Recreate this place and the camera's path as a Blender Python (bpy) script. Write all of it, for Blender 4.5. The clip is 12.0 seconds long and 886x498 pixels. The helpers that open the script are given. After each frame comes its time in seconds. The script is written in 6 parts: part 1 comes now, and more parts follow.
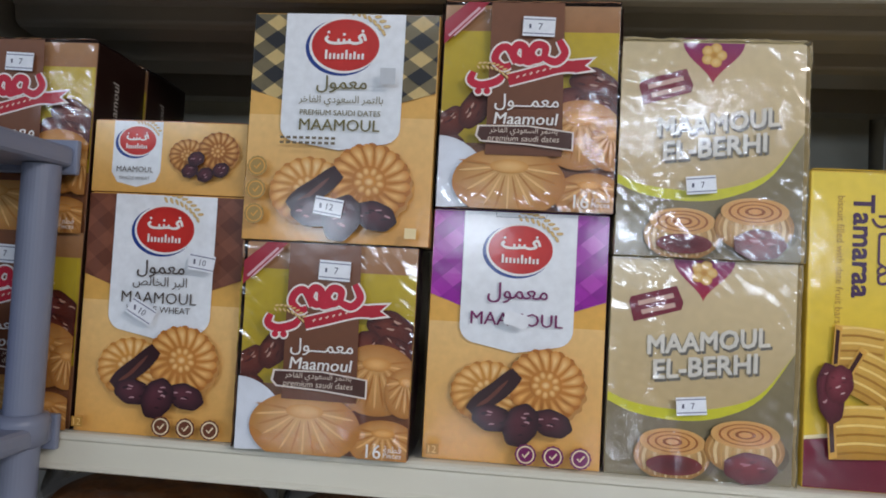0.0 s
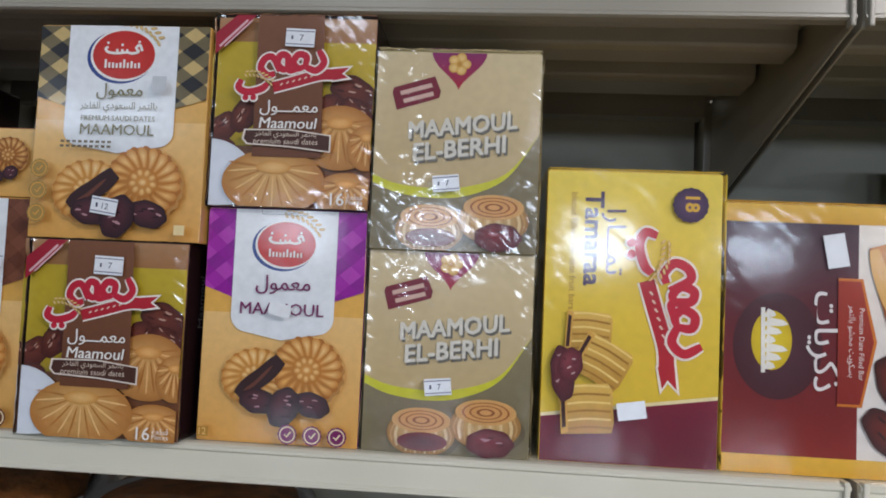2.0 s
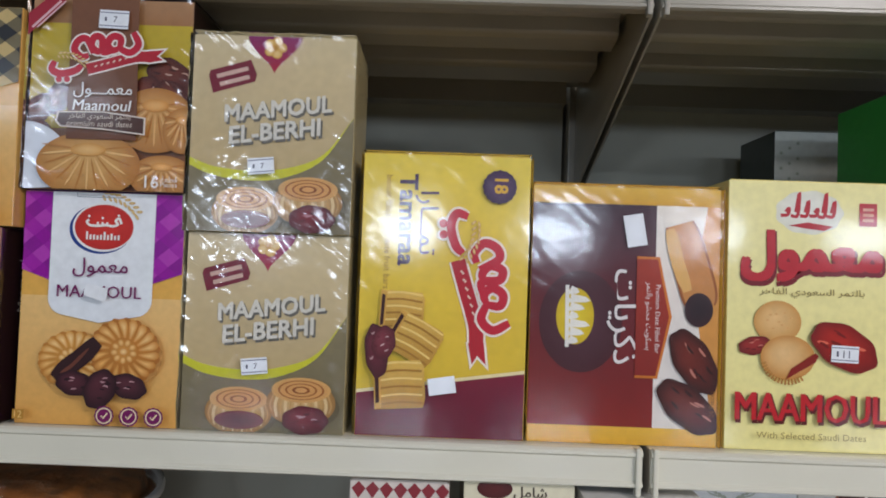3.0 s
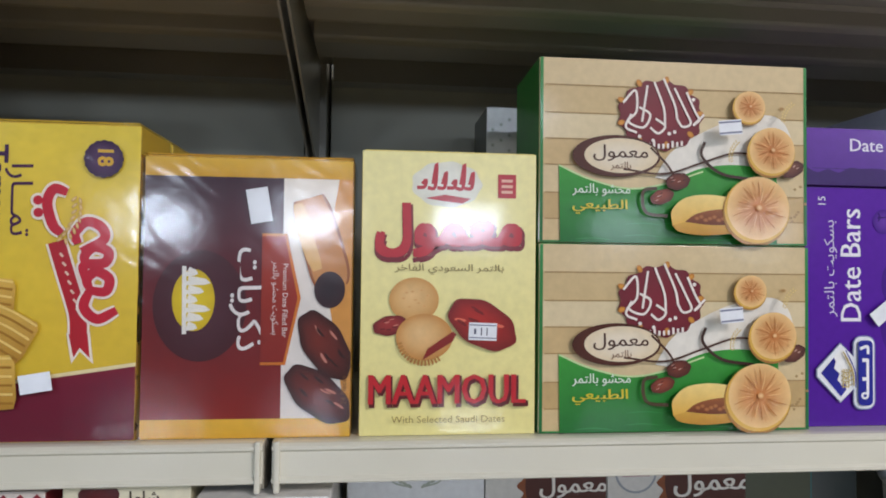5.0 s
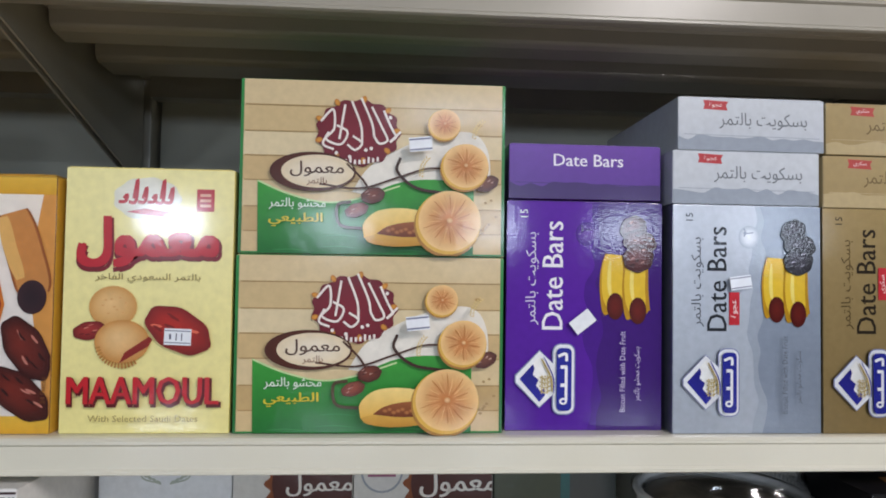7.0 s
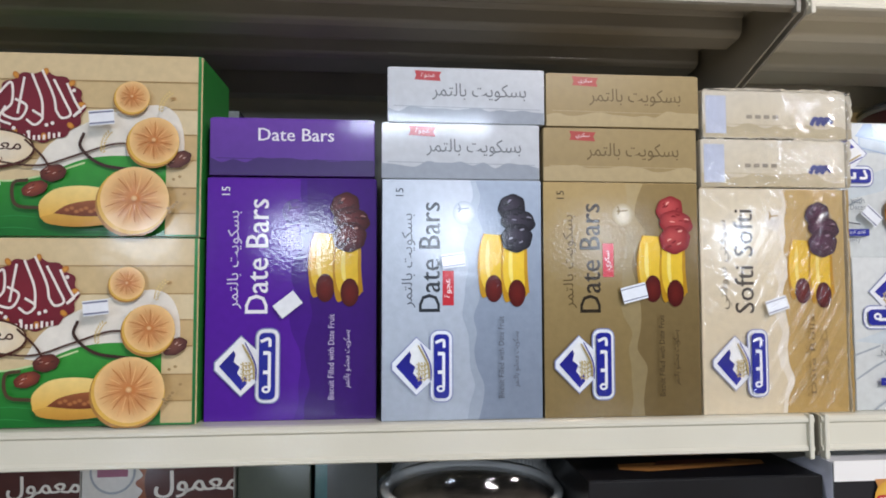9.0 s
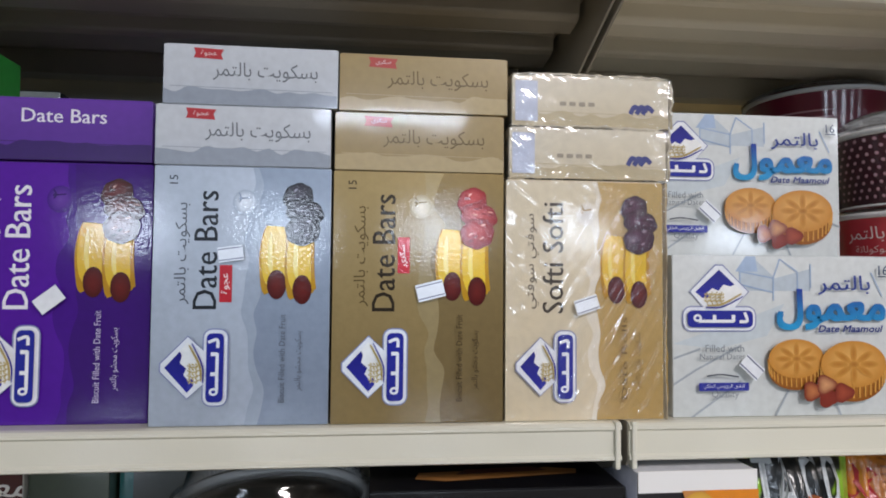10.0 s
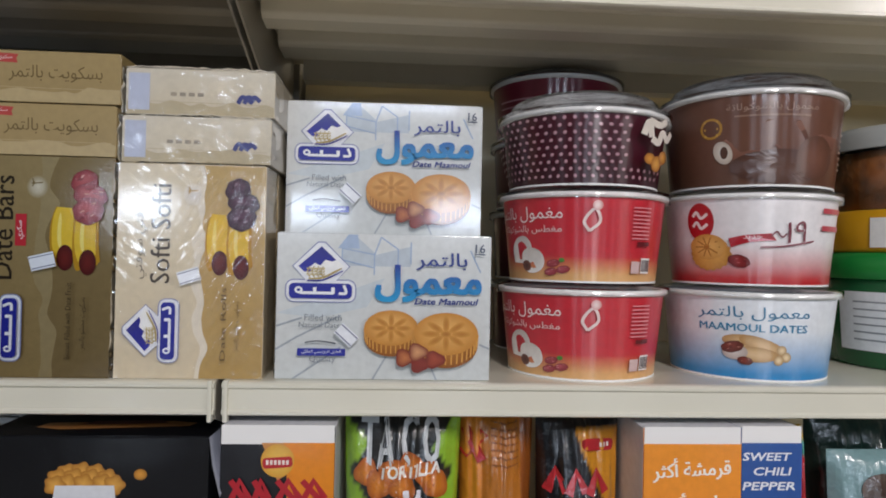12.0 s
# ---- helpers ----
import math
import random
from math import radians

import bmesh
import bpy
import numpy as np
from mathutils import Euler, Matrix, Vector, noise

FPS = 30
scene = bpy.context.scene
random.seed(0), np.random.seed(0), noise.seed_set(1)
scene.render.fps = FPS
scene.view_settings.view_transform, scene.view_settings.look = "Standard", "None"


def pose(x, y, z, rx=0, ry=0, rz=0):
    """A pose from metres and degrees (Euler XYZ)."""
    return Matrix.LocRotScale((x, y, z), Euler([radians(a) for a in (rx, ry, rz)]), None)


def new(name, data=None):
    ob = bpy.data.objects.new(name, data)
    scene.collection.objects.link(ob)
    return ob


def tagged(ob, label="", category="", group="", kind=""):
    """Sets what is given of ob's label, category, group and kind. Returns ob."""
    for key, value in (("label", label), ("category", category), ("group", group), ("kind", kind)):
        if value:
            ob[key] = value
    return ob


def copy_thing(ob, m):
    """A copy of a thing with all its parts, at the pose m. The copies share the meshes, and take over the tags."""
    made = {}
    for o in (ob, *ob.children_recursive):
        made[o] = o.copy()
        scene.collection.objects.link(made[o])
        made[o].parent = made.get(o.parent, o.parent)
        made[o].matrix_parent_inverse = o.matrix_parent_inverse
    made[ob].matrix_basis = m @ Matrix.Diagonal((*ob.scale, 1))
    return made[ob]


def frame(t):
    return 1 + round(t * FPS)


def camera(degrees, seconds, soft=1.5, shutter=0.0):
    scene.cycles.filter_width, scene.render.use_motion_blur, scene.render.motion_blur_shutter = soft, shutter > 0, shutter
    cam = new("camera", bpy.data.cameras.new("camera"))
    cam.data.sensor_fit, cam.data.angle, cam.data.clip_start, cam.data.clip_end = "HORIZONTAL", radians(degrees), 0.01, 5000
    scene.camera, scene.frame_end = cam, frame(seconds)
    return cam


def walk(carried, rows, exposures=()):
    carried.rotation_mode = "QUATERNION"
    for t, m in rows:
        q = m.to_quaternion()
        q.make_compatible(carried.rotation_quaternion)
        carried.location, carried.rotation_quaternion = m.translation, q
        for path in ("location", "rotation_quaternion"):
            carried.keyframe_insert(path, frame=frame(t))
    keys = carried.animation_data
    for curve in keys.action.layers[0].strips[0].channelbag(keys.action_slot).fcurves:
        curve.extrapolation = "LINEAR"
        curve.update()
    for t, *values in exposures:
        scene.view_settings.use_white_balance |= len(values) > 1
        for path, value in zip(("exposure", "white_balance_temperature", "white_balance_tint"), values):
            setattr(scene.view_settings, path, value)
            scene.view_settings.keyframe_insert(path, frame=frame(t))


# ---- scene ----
cam = camera(69.1, 12.0, soft=1.8)
METRES, EYE, TILT, LEAN, TURN = 1.693, 1.45, 0.0, 0.34, 5.6
ROWS = [
    (0.0, 0.0, 0.0, 0.0, -0.14, 2.29, -3.38),
    (0.5, 0.0244, -0.0105, 0.0004, -0.33, 2.1, -3.06),
    (1.0, 0.0498, -0.0169, 0.0003, -0.42, 1.52, -2.68),
    (1.5, 0.0742, -0.0182, -0.0004, -0.6, 1.6, -2.43),
    (2.0, 0.1082, -0.0254, 0.0001, -1.59, 2.71, -2.81),
    (2.5, 0.144, -0.0371, 0.0005, -2.62, 1.7, -2.56),
    (4.5, 0.2963, -0.0272, -0.0053, -11.83, 2.01, -1.67),
    (5.0, 0.3313, -0.0313, -0.0048, -11.53, 1.71, -0.97),
    (5.5, 0.3798, -0.0384, -0.0032, -9.82, 1.17, -1.03),
    (6.0, 0.4228, -0.0508, -0.0002, -9.36, 1.91, -0.81),
    (6.5, 0.4625, -0.069, 0.0016, -9.23, 1.75, -1.06),
    (8.5, 0.5867, -0.0948, -0.0071, -10.34, 3.06, -0.85),
    (9.0, 0.6424, -0.0862, -0.0131, -10.64, 3.04, -0.24),
    (9.5, 0.6927, -0.0789, -0.013, -11.62, 2.85, -1.22),
    (10.0, 0.7462, -0.0824, -0.0114, -11.62, 2.56, -0.8),
    (10.5, 0.8036, -0.09, -0.0121, -9.82, 1.58, -1.63),
    (11.0, 0.8632, -0.1076, -0.0068, -8.21, 1.33, -1.94),
    (11.5, 0.9201, -0.1346, -0.0062, -7.49, 1.17, -1.93),
    (12.0, 0.9654, -0.1581, -0.0097, -9.22, 0.75, -1.55),
]
walk(cam, [(t, pose(0, 0, EYE, TILT, LEAN, TURN) @ pose(METRES * x, METRES * y, METRES * z, 90 + pitch, roll, yaw)) for t, x, y, z, yaw, pitch, roll in ROWS],
     ((0.0, 0.0), (4.5, -0.08), (8.5, 0.0), (9.0, 0.0), (10.0, -0.3), (10.5, -0.4), (12.0, -0.48)))

# ---- light ----
world = bpy.data.worlds.new("hall_air")
scene.world = world
world.use_nodes = True
world.node_tree.nodes["Background"].inputs[0].default_value = (0.86, 0.95, 1.0, 1)
world.node_tree.nodes["Background"].inputs[1].default_value = 0.02


def tube_lamp(x, y, z, watts, long, wide, tilt, tint):
    data = bpy.data.lights.new("tube_light", "AREA")
    data.shape, data.size, data.size_y, data.energy = "RECTANGLE", long, wide, watts
    data.color = tint
    ob = new("tube_light", data)
    ob.matrix_world = pose(x, y, z, tilt)
    return ob


LAMP_Z, FAR_Z = 2.86, 2.5
LAMPS = [(-5.4, -1.75), (-2.95, -1.75), (-0.5, -1.75), (2.05, -1.75), (4.4, -1.75),
         (-8.4, -4.7), (-3.5, -4.7), (1.4, -4.7), (6.3, -4.7), (11.2, -4.7),
         (-4.6, -14.6), (-0.9, -14.6), (2.8, -14.6), (6.5, -14.6), (10.2, -14.6)]
# unseen tubes, stronger at 2.05 and 4.4 to brighten that end; those over the aisle hang across it
NEAR_WATTS = {2.05: 80, 4.4: 80}
FAR_WATTS = {2.8: 110, 6.5: 60, 10.2: 60}


def lamp_form(lx, ly):
    """Watts, length, width, tilt and height of the lamp at a place."""
    if ly > -2:
        return NEAR_WATTS.get(lx, 12), .3, 1.2, 0, LAMP_Z
    if ly > -10:
        return 16, 1.3, .09, 50, LAMP_Z
    return FAR_WATTS.get(lx, 110), 1.5, .75, 78, FAR_Z


for lx, ly in LAMPS:
    watts, long, wide, tilt, height = lamp_form(lx, ly)
    tube_lamp(lx, ly, height, watts, long, wide, tilt, (.99, .93, .94) if ly > -2 and lx > 1 else (.76, .88, 1.06))


# ---- materials ----
def lin(code):
    """Linear colour from an sRGB hex code."""
    out = []
    for i in (0, 2, 4):
        c = int(code[i:i + 2], 16) / 255
        out.append(c / 12.92 if c <= 0.04045 else ((c + 0.055) / 1.055) ** 2.4)
    return (*out, 1.0)


def material(name):
    m = bpy.data.materials.new(name)
    m.use_nodes = True
    return m, m.node_tree, m.node_tree.nodes["Principled BSDF"]


def add(tree, kind, **values):
    n = tree.nodes.new(kind)
    for key, value in values.items():
        n.inputs[key].default_value = value
    return n


def surface(name, code, rough=0.5, metal=0.0, vary=0.12, scale=30.0, bump=0.05, fine=400.0, coat=0.0, spec=0.5):
    """A plain surface with stains at one scale and grain at another."""
    m, tree, p = material(name)
    c = lin(code)
    pos = tree.nodes.new("ShaderNodeNewGeometry")
    big = add(tree, "ShaderNodeTexNoise", Scale=scale * 0.2, Detail=4.0)
    small = add(tree, "ShaderNodeTexNoise", Scale=fine, Detail=2.0)
    tree.links.new(pos.outputs["Position"], big.inputs["Vector"])
    tree.links.new(pos.outputs["Position"], small.inputs["Vector"])
    ramp = tree.nodes.new("ShaderNodeValToRGB")
    ramp.color_ramp.elements[0].position, ramp.color_ramp.elements[1].position = 0.3, 0.7
    ramp.color_ramp.elements[0].color = (*[v * (1 - vary) for v in c[:3]], 1)
    ramp.color_ramp.elements[1].color = (*[min(1, v * (1 + vary * 0.5)) for v in c[:3]], 1)
    tree.links.new(big.outputs[0], ramp.inputs[0])
    tree.links.new(ramp.outputs[0], p.inputs["Base Color"])
    b = add(tree, "ShaderNodeBump", Strength=bump, Distance=0.002)
    tree.links.new(small.outputs[0], b.inputs["Height"])
    tree.links.new(b.outputs[0], p.inputs["Normal"])
    p.inputs["Roughness"].default_value, p.inputs["Metallic"].default_value = rough, metal
    p.inputs["Coat Weight"].default_value, p.inputs["Specular IOR Level"].default_value = coat, spec
    return m


def ink(name, rough, coat, coat_rough, wave, wave_scale, spec=0.4):
    """Printed board: the colour of the ink is the mesh's own; the varnish is slightly wavy."""
    m, tree, p = material(name)
    a = tree.nodes.new("ShaderNodeAttribute")
    a.attribute_name = "ink"
    pos = tree.nodes.new("ShaderNodeNewGeometry")
    mottle = add(tree, "ShaderNodeTexNoise", Scale=140.0, Detail=5.0)
    tree.links.new(pos.outputs["Position"], mottle.inputs["Vector"])
    span = tree.nodes.new("ShaderNodeMapRange")
    span.inputs["To Min"].default_value, span.inputs["To Max"].default_value = 0.86, 1.12
    tree.links.new(mottle.outputs[0], span.inputs["Value"])
    mul = tree.nodes.new("ShaderNodeVectorMath")
    mul.operation = "SCALE"
    tree.links.new(a.outputs["Color"], mul.inputs[0])
    tree.links.new(span.outputs[0], mul.inputs["Scale"])
    tree.links.new(mul.outputs[0], p.inputs["Base Color"])
    waves = add(tree, "ShaderNodeTexNoise", Scale=wave_scale, Detail=3.0)
    tree.links.new(pos.outputs["Position"], waves.inputs["Vector"])
    b = add(tree, "ShaderNodeBump", Strength=wave, Distance=0.01)
    tree.links.new(waves.outputs[0], b.inputs["Height"])
    tree.links.new(b.outputs[0], p.inputs["Normal"])
    tree.links.new(b.outputs[0], p.inputs["Coat Normal"])
    p.inputs["Roughness"].default_value, p.inputs["Specular IOR Level"].default_value = rough, spec
    p.inputs["Coat Weight"].default_value, p.inputs["Coat Roughness"].default_value = coat, coat_rough
    return m


def film_material(name, wave, scale, rough, ior=1.85):
    """Clear wrapping film: lets the print through and mirrors the lamps on its creases."""
    m, tree, p = material(name)
    out = tree.nodes["Material Output"]
    tree.nodes.remove(p)
    clear = tree.nodes.new("ShaderNodeBsdfTransparent")
    clear.inputs[0].default_value = (0.97, 0.97, 0.96, 1)
    gloss = add(tree, "ShaderNodeBsdfGlossy", Roughness=rough)
    fres = add(tree, "ShaderNodeFresnel", IOR=ior)
    pos = tree.nodes.new("ShaderNodeNewGeometry")
    a = add(tree, "ShaderNodeTexNoise", Scale=scale, Detail=4.0, Distortion=1.5)
    tree.links.new(pos.outputs["Position"], a.inputs["Vector"])
    b = add(tree, "ShaderNodeBump", Strength=wave, Distance=0.01)
    tree.links.new(a.outputs[0], b.inputs["Height"])
    for n in (gloss, fres):
        tree.links.new(b.outputs[0], n.inputs["Normal"])
    mix = tree.nodes.new("ShaderNodeMixShader")
    tree.links.new(fres.outputs[0], mix.inputs[0])
    tree.links.new(clear.outputs[0], mix.inputs[1])
    tree.links.new(gloss.outputs[0], mix.inputs[2])
    tree.links.new(mix.outputs[0], out.inputs[0])
    return m


STEEL = surface("cream_enamelled_steel", "dcd9c8", rough=0.2, vary=0.07, scale=25, bump=0.03, fine=500, spec=0.5)
PANEL = surface("grey_green_back_panel", "b0ae9f", rough=0.65, vary=0.12, scale=20, bump=0.04, fine=300)
# the cream enamel again, darkened so that its colour carries the shade
SHADED_STEEL = surface("shaded_grey_enamel", "a39d8f", rough=0.3, vary=0.15, scale=25, bump=0.03, fine=500, spec=0.5)
# the cream enamel again, lightened to stand in for stronger light
LIT_STEEL = surface("lit_cream_enamel", "efe9d6", rough=0.17, vary=0.04, scale=25, bump=0.02, fine=500, spec=0.6)
CREAM_PANEL = surface("cream_back_panel", "e0d2ae", rough=0.45, vary=0.08, scale=20, bump=0.04, fine=300)
PLASTER = surface("grey_painted_wall", "7c7a74", rough=0.9, vary=0.06, scale=4, bump=0.1, fine=80)
TILES = surface("worn_floor_tile", "9c9486", rough=0.13, vary=0.1, scale=3, bump=0.03, fine=60)
GREY_PLASTIC = surface("blue_grey_plastic", "7c8499", rough=0.42, vary=0.08, scale=30, bump=0.04, fine=350)
DARK_CARD = surface("black_card", "15151a", rough=0.4, vary=0.2, scale=20, bump=0.03)
WHITE_PLASTIC = surface("white_plastic", "f2f1ee", rough=0.3, vary=0.04, scale=20, bump=0.02)
BOARD = ink("printed_board", 0.45, 0.6, 0.13, 0.03, 30, 0.3)
METAL = ink("metallised_board", 0.42, 1.0, 0.09, 0.022, 380, 0.3)
METAL.node_tree.nodes["Principled BSDF"].inputs["Metallic"].default_value = 0.72
GLOSS = ink("varnished_board", 0.3, 1.0, 0.085, 0.012, 45)
ROUGH_GLOSS = ink("orange_peel_varnish", 0.5, 1.0, 0.08, 0.014, 330, 0.2)
FILM = film_material("clear_wrapping_film", 0.05, 22, 0.1, 1.7)
TIGHT_FILM = film_material("taut_wrapping_film", 0.02, 18, 0.1, 1.5)
CLEAR = film_material("clear_plastic", 0.05, 30, 0.08)


# ---- mesh helpers ----
def link_mesh(name, verts, faces, mat, parent=None, label="", colours=None, smooth=False):
    me = bpy.data.meshes.new(name)
    me.from_pydata(verts, [], faces)
    if colours is not None:
        at = me.attributes.new("ink", "FLOAT_COLOR", "POINT")
        at.data.foreach_set("color", np.asarray(colours, np.float32).ravel())
    if smooth:
        me.polygons.foreach_set("use_smooth", [True] * len(me.polygons))
    me.materials.append(mat)
    me.update()
    ob = new(name, me)
    ob.parent = parent
    if label:
        tagged(ob, label)
    return ob


def part(name, bm, mat, parent=None, label="", smooth=False):
    me = bpy.data.meshes.new(name)
    bm.to_mesh(me)
    bm.free()
    if smooth:
        me.polygons.foreach_set("use_smooth", [True] * len(me.polygons))
    me.materials.append(mat)
    ob = new(name, me)
    ob.parent = parent
    if label:
        tagged(ob, label)
    return ob


def block(x0, x1, y0, y1, z0, z1, bevel=0.0, seg=2, bm=None):
    own = bmesh.new()
    bmesh.ops.create_cube(own, size=1.0, matrix=Matrix.LocRotScale(((x0 + x1) / 2, (y0 + y1) / 2, (z0 + z1) / 2), None, (x1 - x0, y1 - y0, z1 - z0)))
    if bevel:
        bmesh.ops.bevel(own, geom=own.edges[:], offset=bevel, segments=seg, affect="EDGES", profile=0.6)
    if bm is None:
        return own
    me = bpy.data.meshes.new("tmp")
    own.to_mesh(me)
    own.free()
    bm.from_mesh(me)
    bpy.data.meshes.remove(me)
    return bm


def extrude_x(profile, x0, x1):
    """A closed profile of (y, z) points drawn out from x0 to x1."""
    bm = bmesh.new()
    a = [bm.verts.new((x0, y, z)) for y, z in profile]
    b = [bm.verts.new((x1, y, z)) for y, z in profile]
    n = len(profile)
    for i in range(n):
        bm.faces.new((a[i], a[(i + 1) % n], b[(i + 1) % n], b[i]))
    bm.faces.new(a[::-1])
    bm.faces.new(b)
    bmesh.ops.recalc_face_normals(bm, faces=bm.faces[:])
    return bm


def lathe(profile, steps=64, bm=None):
    """A solid of turning from (radius, z) points."""
    bm = bm or bmesh.new()
    rings = []
    for r, z in profile:
        rings.append([bm.verts.new((r * math.cos(2 * math.pi * i / steps), r * math.sin(2 * math.pi * i / steps), z)) for i in range(steps)])
    for lo, hi in zip(rings, rings[1:]):
        for i in range(steps):
            j = (i + 1) % steps
            bm.faces.new((lo[i], lo[j], hi[j], hi[i]))
    return bm


def thing(name, label, category, m=Matrix(), group="", kind=""):
    e = new(name)
    e.empty_display_size = 0.02
    e.matrix_world = m
    return tagged(e, label, category, group, kind)


def structure(name, bm, mat, label, category):
    return tagged(part(name, bm, mat), label, category, kind="structure")


# ---- the hall ----
X0, X1, YB, YF = -10.0, 13.0, 1.02, -18.0
CEIL = 3.05
structure("floor", block(X0, X1, YF, YB, -0.1, 0), TILES, "worn grey tiled shop floor", "floor")
structure("ceiling", block(X0 - .2, X1 + .2, YF - .2, YB + .2, CEIL, CEIL + 0.1), PLASTER, "grey painted shop ceiling", "ceiling")
structure("wall_north", block(X0 - .2, X1 + .2, YB, YB + .2, -0.1, CEIL), PLASTER, "grey wall behind the shelving", "wall")
structure("wall_south", block(X0 - .2, X1 + .2, YF - .2, YF, -0.1, CEIL), PLASTER, "grey far wall of the shop", "wall")
structure("wall_west", block(X0 - .2, X0, YF, YB, -0.1, CEIL), PLASTER, "grey end wall of the shop", "wall")
structure("wall_east", block(X1, X1 + .2, YF, YB, -0.1, CEIL), PLASTER, "grey end wall of the shop", "wall")
for lx, ly in LAMPS:
    watts, long, wide, tilt, height = lamp_form(lx, ly)
    lamp = thing("ceiling_light", "white metal light fixture hung from the ceiling", "ceiling light", pose(lx, ly, height, tilt if ly < -10 else 0), "ceiling lights")
    deep = max(.1, wide / 2 + .02)
    part("housing", block(-long / 2 - .03, long / 2 + .03, -deep, deep, 0.075, 0.13, 0.01), WHITE_PLASTIC, lamp)
    if ly > -10:
        for sx in (-.3, .3):
            part("hanger", block(sx * long - .006, sx * long + .006, -.006, .006, 0.13, CEIL - height + 0.002), STEEL, lamp)
    else:
        for sx in (-.4, .4):
            part("bracket", block(sx * long - .006, sx * long + .006, deep - .02, CEIL + .002 - height + .03, 0.115, 0.127), STEEL, lamp)

# ---- shelving ----
ZS, LIP, BACK = 1.302, 0.513, 0.854
UP = 1.674
SEAMS = (-0.518, 0.482, 1.482, 2.482)


def shelf(x0, x1, top, label, under):
    """A steel shelf: deck, rolled front lip, two stiffening channels below and an arm at each end."""
    s = thing("metal_shelf", label, "shelf", pose((x0 + x1) / 2, BACK, top), "steel gondola shelves")
    w = (x1 - x0) / 2 - 0.0035
    f = LIP - BACK
    part("deck", block(-w, w, f + 0.006, -0.002, -0.004, 0.0), under, s)
    lip = [(f + .006, 0), (f + .0015, -.0008), (f - .0012, -.003), (f - .0012, -.0055), (f + .0012, -.0075),
           (f + .0012, -.0265), (f - .0008, -.0285), (f - .0008, -.031), (f + .002, -.0325), (f + .012, -.0325), (f + .012, -.0305), (f + .006, -.0305), (f + .006, -.006)]
    part("front_lip", extrude_x(lip, -w, w), under, s)
    for y0, y1 in ((0.598 - BACK, 0.632 - BACK), (0.694 - BACK, 0.743 - BACK)):
        bend = [(y0 + .0055 - .0065 * math.cos(k * math.pi / 12), -.0195 - .0065 * math.sin(k * math.pi / 12)) for k in range(5)]
        ch = [(y0 - .006, -.004), (y0 - .004, -.0075), (y0 - .0025, -.0085)] + bend + [(y0 + .0065, -.0275), (y1 - .003, -.0302), (y1, -.029), (y1, -.022), (y1 - .003, -.022), (y1 - .003, -.004)]
        part("channel", extrude_x(ch, -w + .0085, w - .0085), under, s)
    part("back_rail", extrude_x([(-.03, -.004), (-.03, -.034), (-.002, -.034), (-.002, -.004)], -w + .02, w - .02), under, s)
    for side in (-1, 1):
        bm = bmesh.new()
        xa, xb = side * (w + .0005), side * (w - .0017)
        prof = [(f + .004, -.0005), (f + .0025, -.030), (f + .006, -.037), (f + .016, -.040), (-.004, -.152), (-.004, -.0005)]
        a = [bm.verts.new((xa, y, z)) for y, z in prof]
        b = [bm.verts.new((xb, y, z)) for y, z in prof]
        for i in range(len(prof)):
            j = (i + 1) % len(prof)
            bm.faces.new((a[i], a[j], b[j], b[i]))
        bm.faces.new(a)
        bm.faces.new(b[::-1])
        bmesh.ops.recalc_face_normals(bm, faces=bm.faces[:])
        # arms wear the darkened enamel, their shade being in the colour
        part("arm", bm, SHADED_STEEL, s)
        xe = side * (w - .0015)
        part("arm_tip", block(min(xe, xe - side * .0045), max(xe, xe - side * .0045), f - .0028, f + .006, -.0385, .0012, .0015, 2), under, s)
    return s


for a, b in zip(SEAMS, SEAMS[1:]):
    # upper shelves: shade painted into the left bays, light into the right one
    for top, word in ((UP + 0.034, "upper"), (ZS, "middle"), (0.93, "lower"), (0.32, "bottom")):
        shelf(a, b, top, f"cream enamelled steel {word} shelf with a rolled front lip", STEEL if top <= ZS else LIT_STEEL if a > 1.4 else SHADED_STEEL)
    end_bay = a > 1.4
    bp = thing("shelf_back_panel", ("cream" if end_bay else "grey-green") + " steel panel closing the back of the shelving", "back panel", pose((a + b) / 2, BACK + .036, 0), "shelf back panels")
    part("sheet", block(a - (a + b) / 2 + .018, b - (a + b) / 2 - .018, -.008, 0, 0.06, 2.1), CREAM_PANEL if end_bay else PANEL, bp)
for x in SEAMS:
    u = thing("shelf_upright", "slotted cream steel upright of the shelving", "upright", pose(x, BACK + .016, 0), "shelf uprights")
    # same darkened enamel, shade included, as on the arms
    part("post", block(-.0135, .0135, -.014, .05, 0.0, 2.15, .002), SHADED_STEEL, u)


# ---- boxed goods ----
DUAL = {"ب": 0xFE8F, "ت": 0xFE95, "ث": 0xFE99, "ج": 0xFE9D, "ح": 0xFEA1, "خ": 0xFEA5, "س": 0xFEB1, "ش": 0xFEB5, "ص": 0xFEB9, "ض": 0xFEBD,
        "ط": 0xFEC1, "ع": 0xFEC9, "غ": 0xFECD, "ف": 0xFED1, "ق": 0xFED5, "ك": 0xFED9, "ل": 0xFEDD, "م": 0xFEE1, "ن": 0xFEE5, "ه": 0xFEE9, "ي": 0xFEF1}
RIGHT = {"ا": 0xFE8D, "أ": 0xFE83, "ة": 0xFE93, "د": 0xFEA9, "ذ": 0xFEAB, "ر": 0xFEAD, "ز": 0xFEAF, "و": 0xFEED}


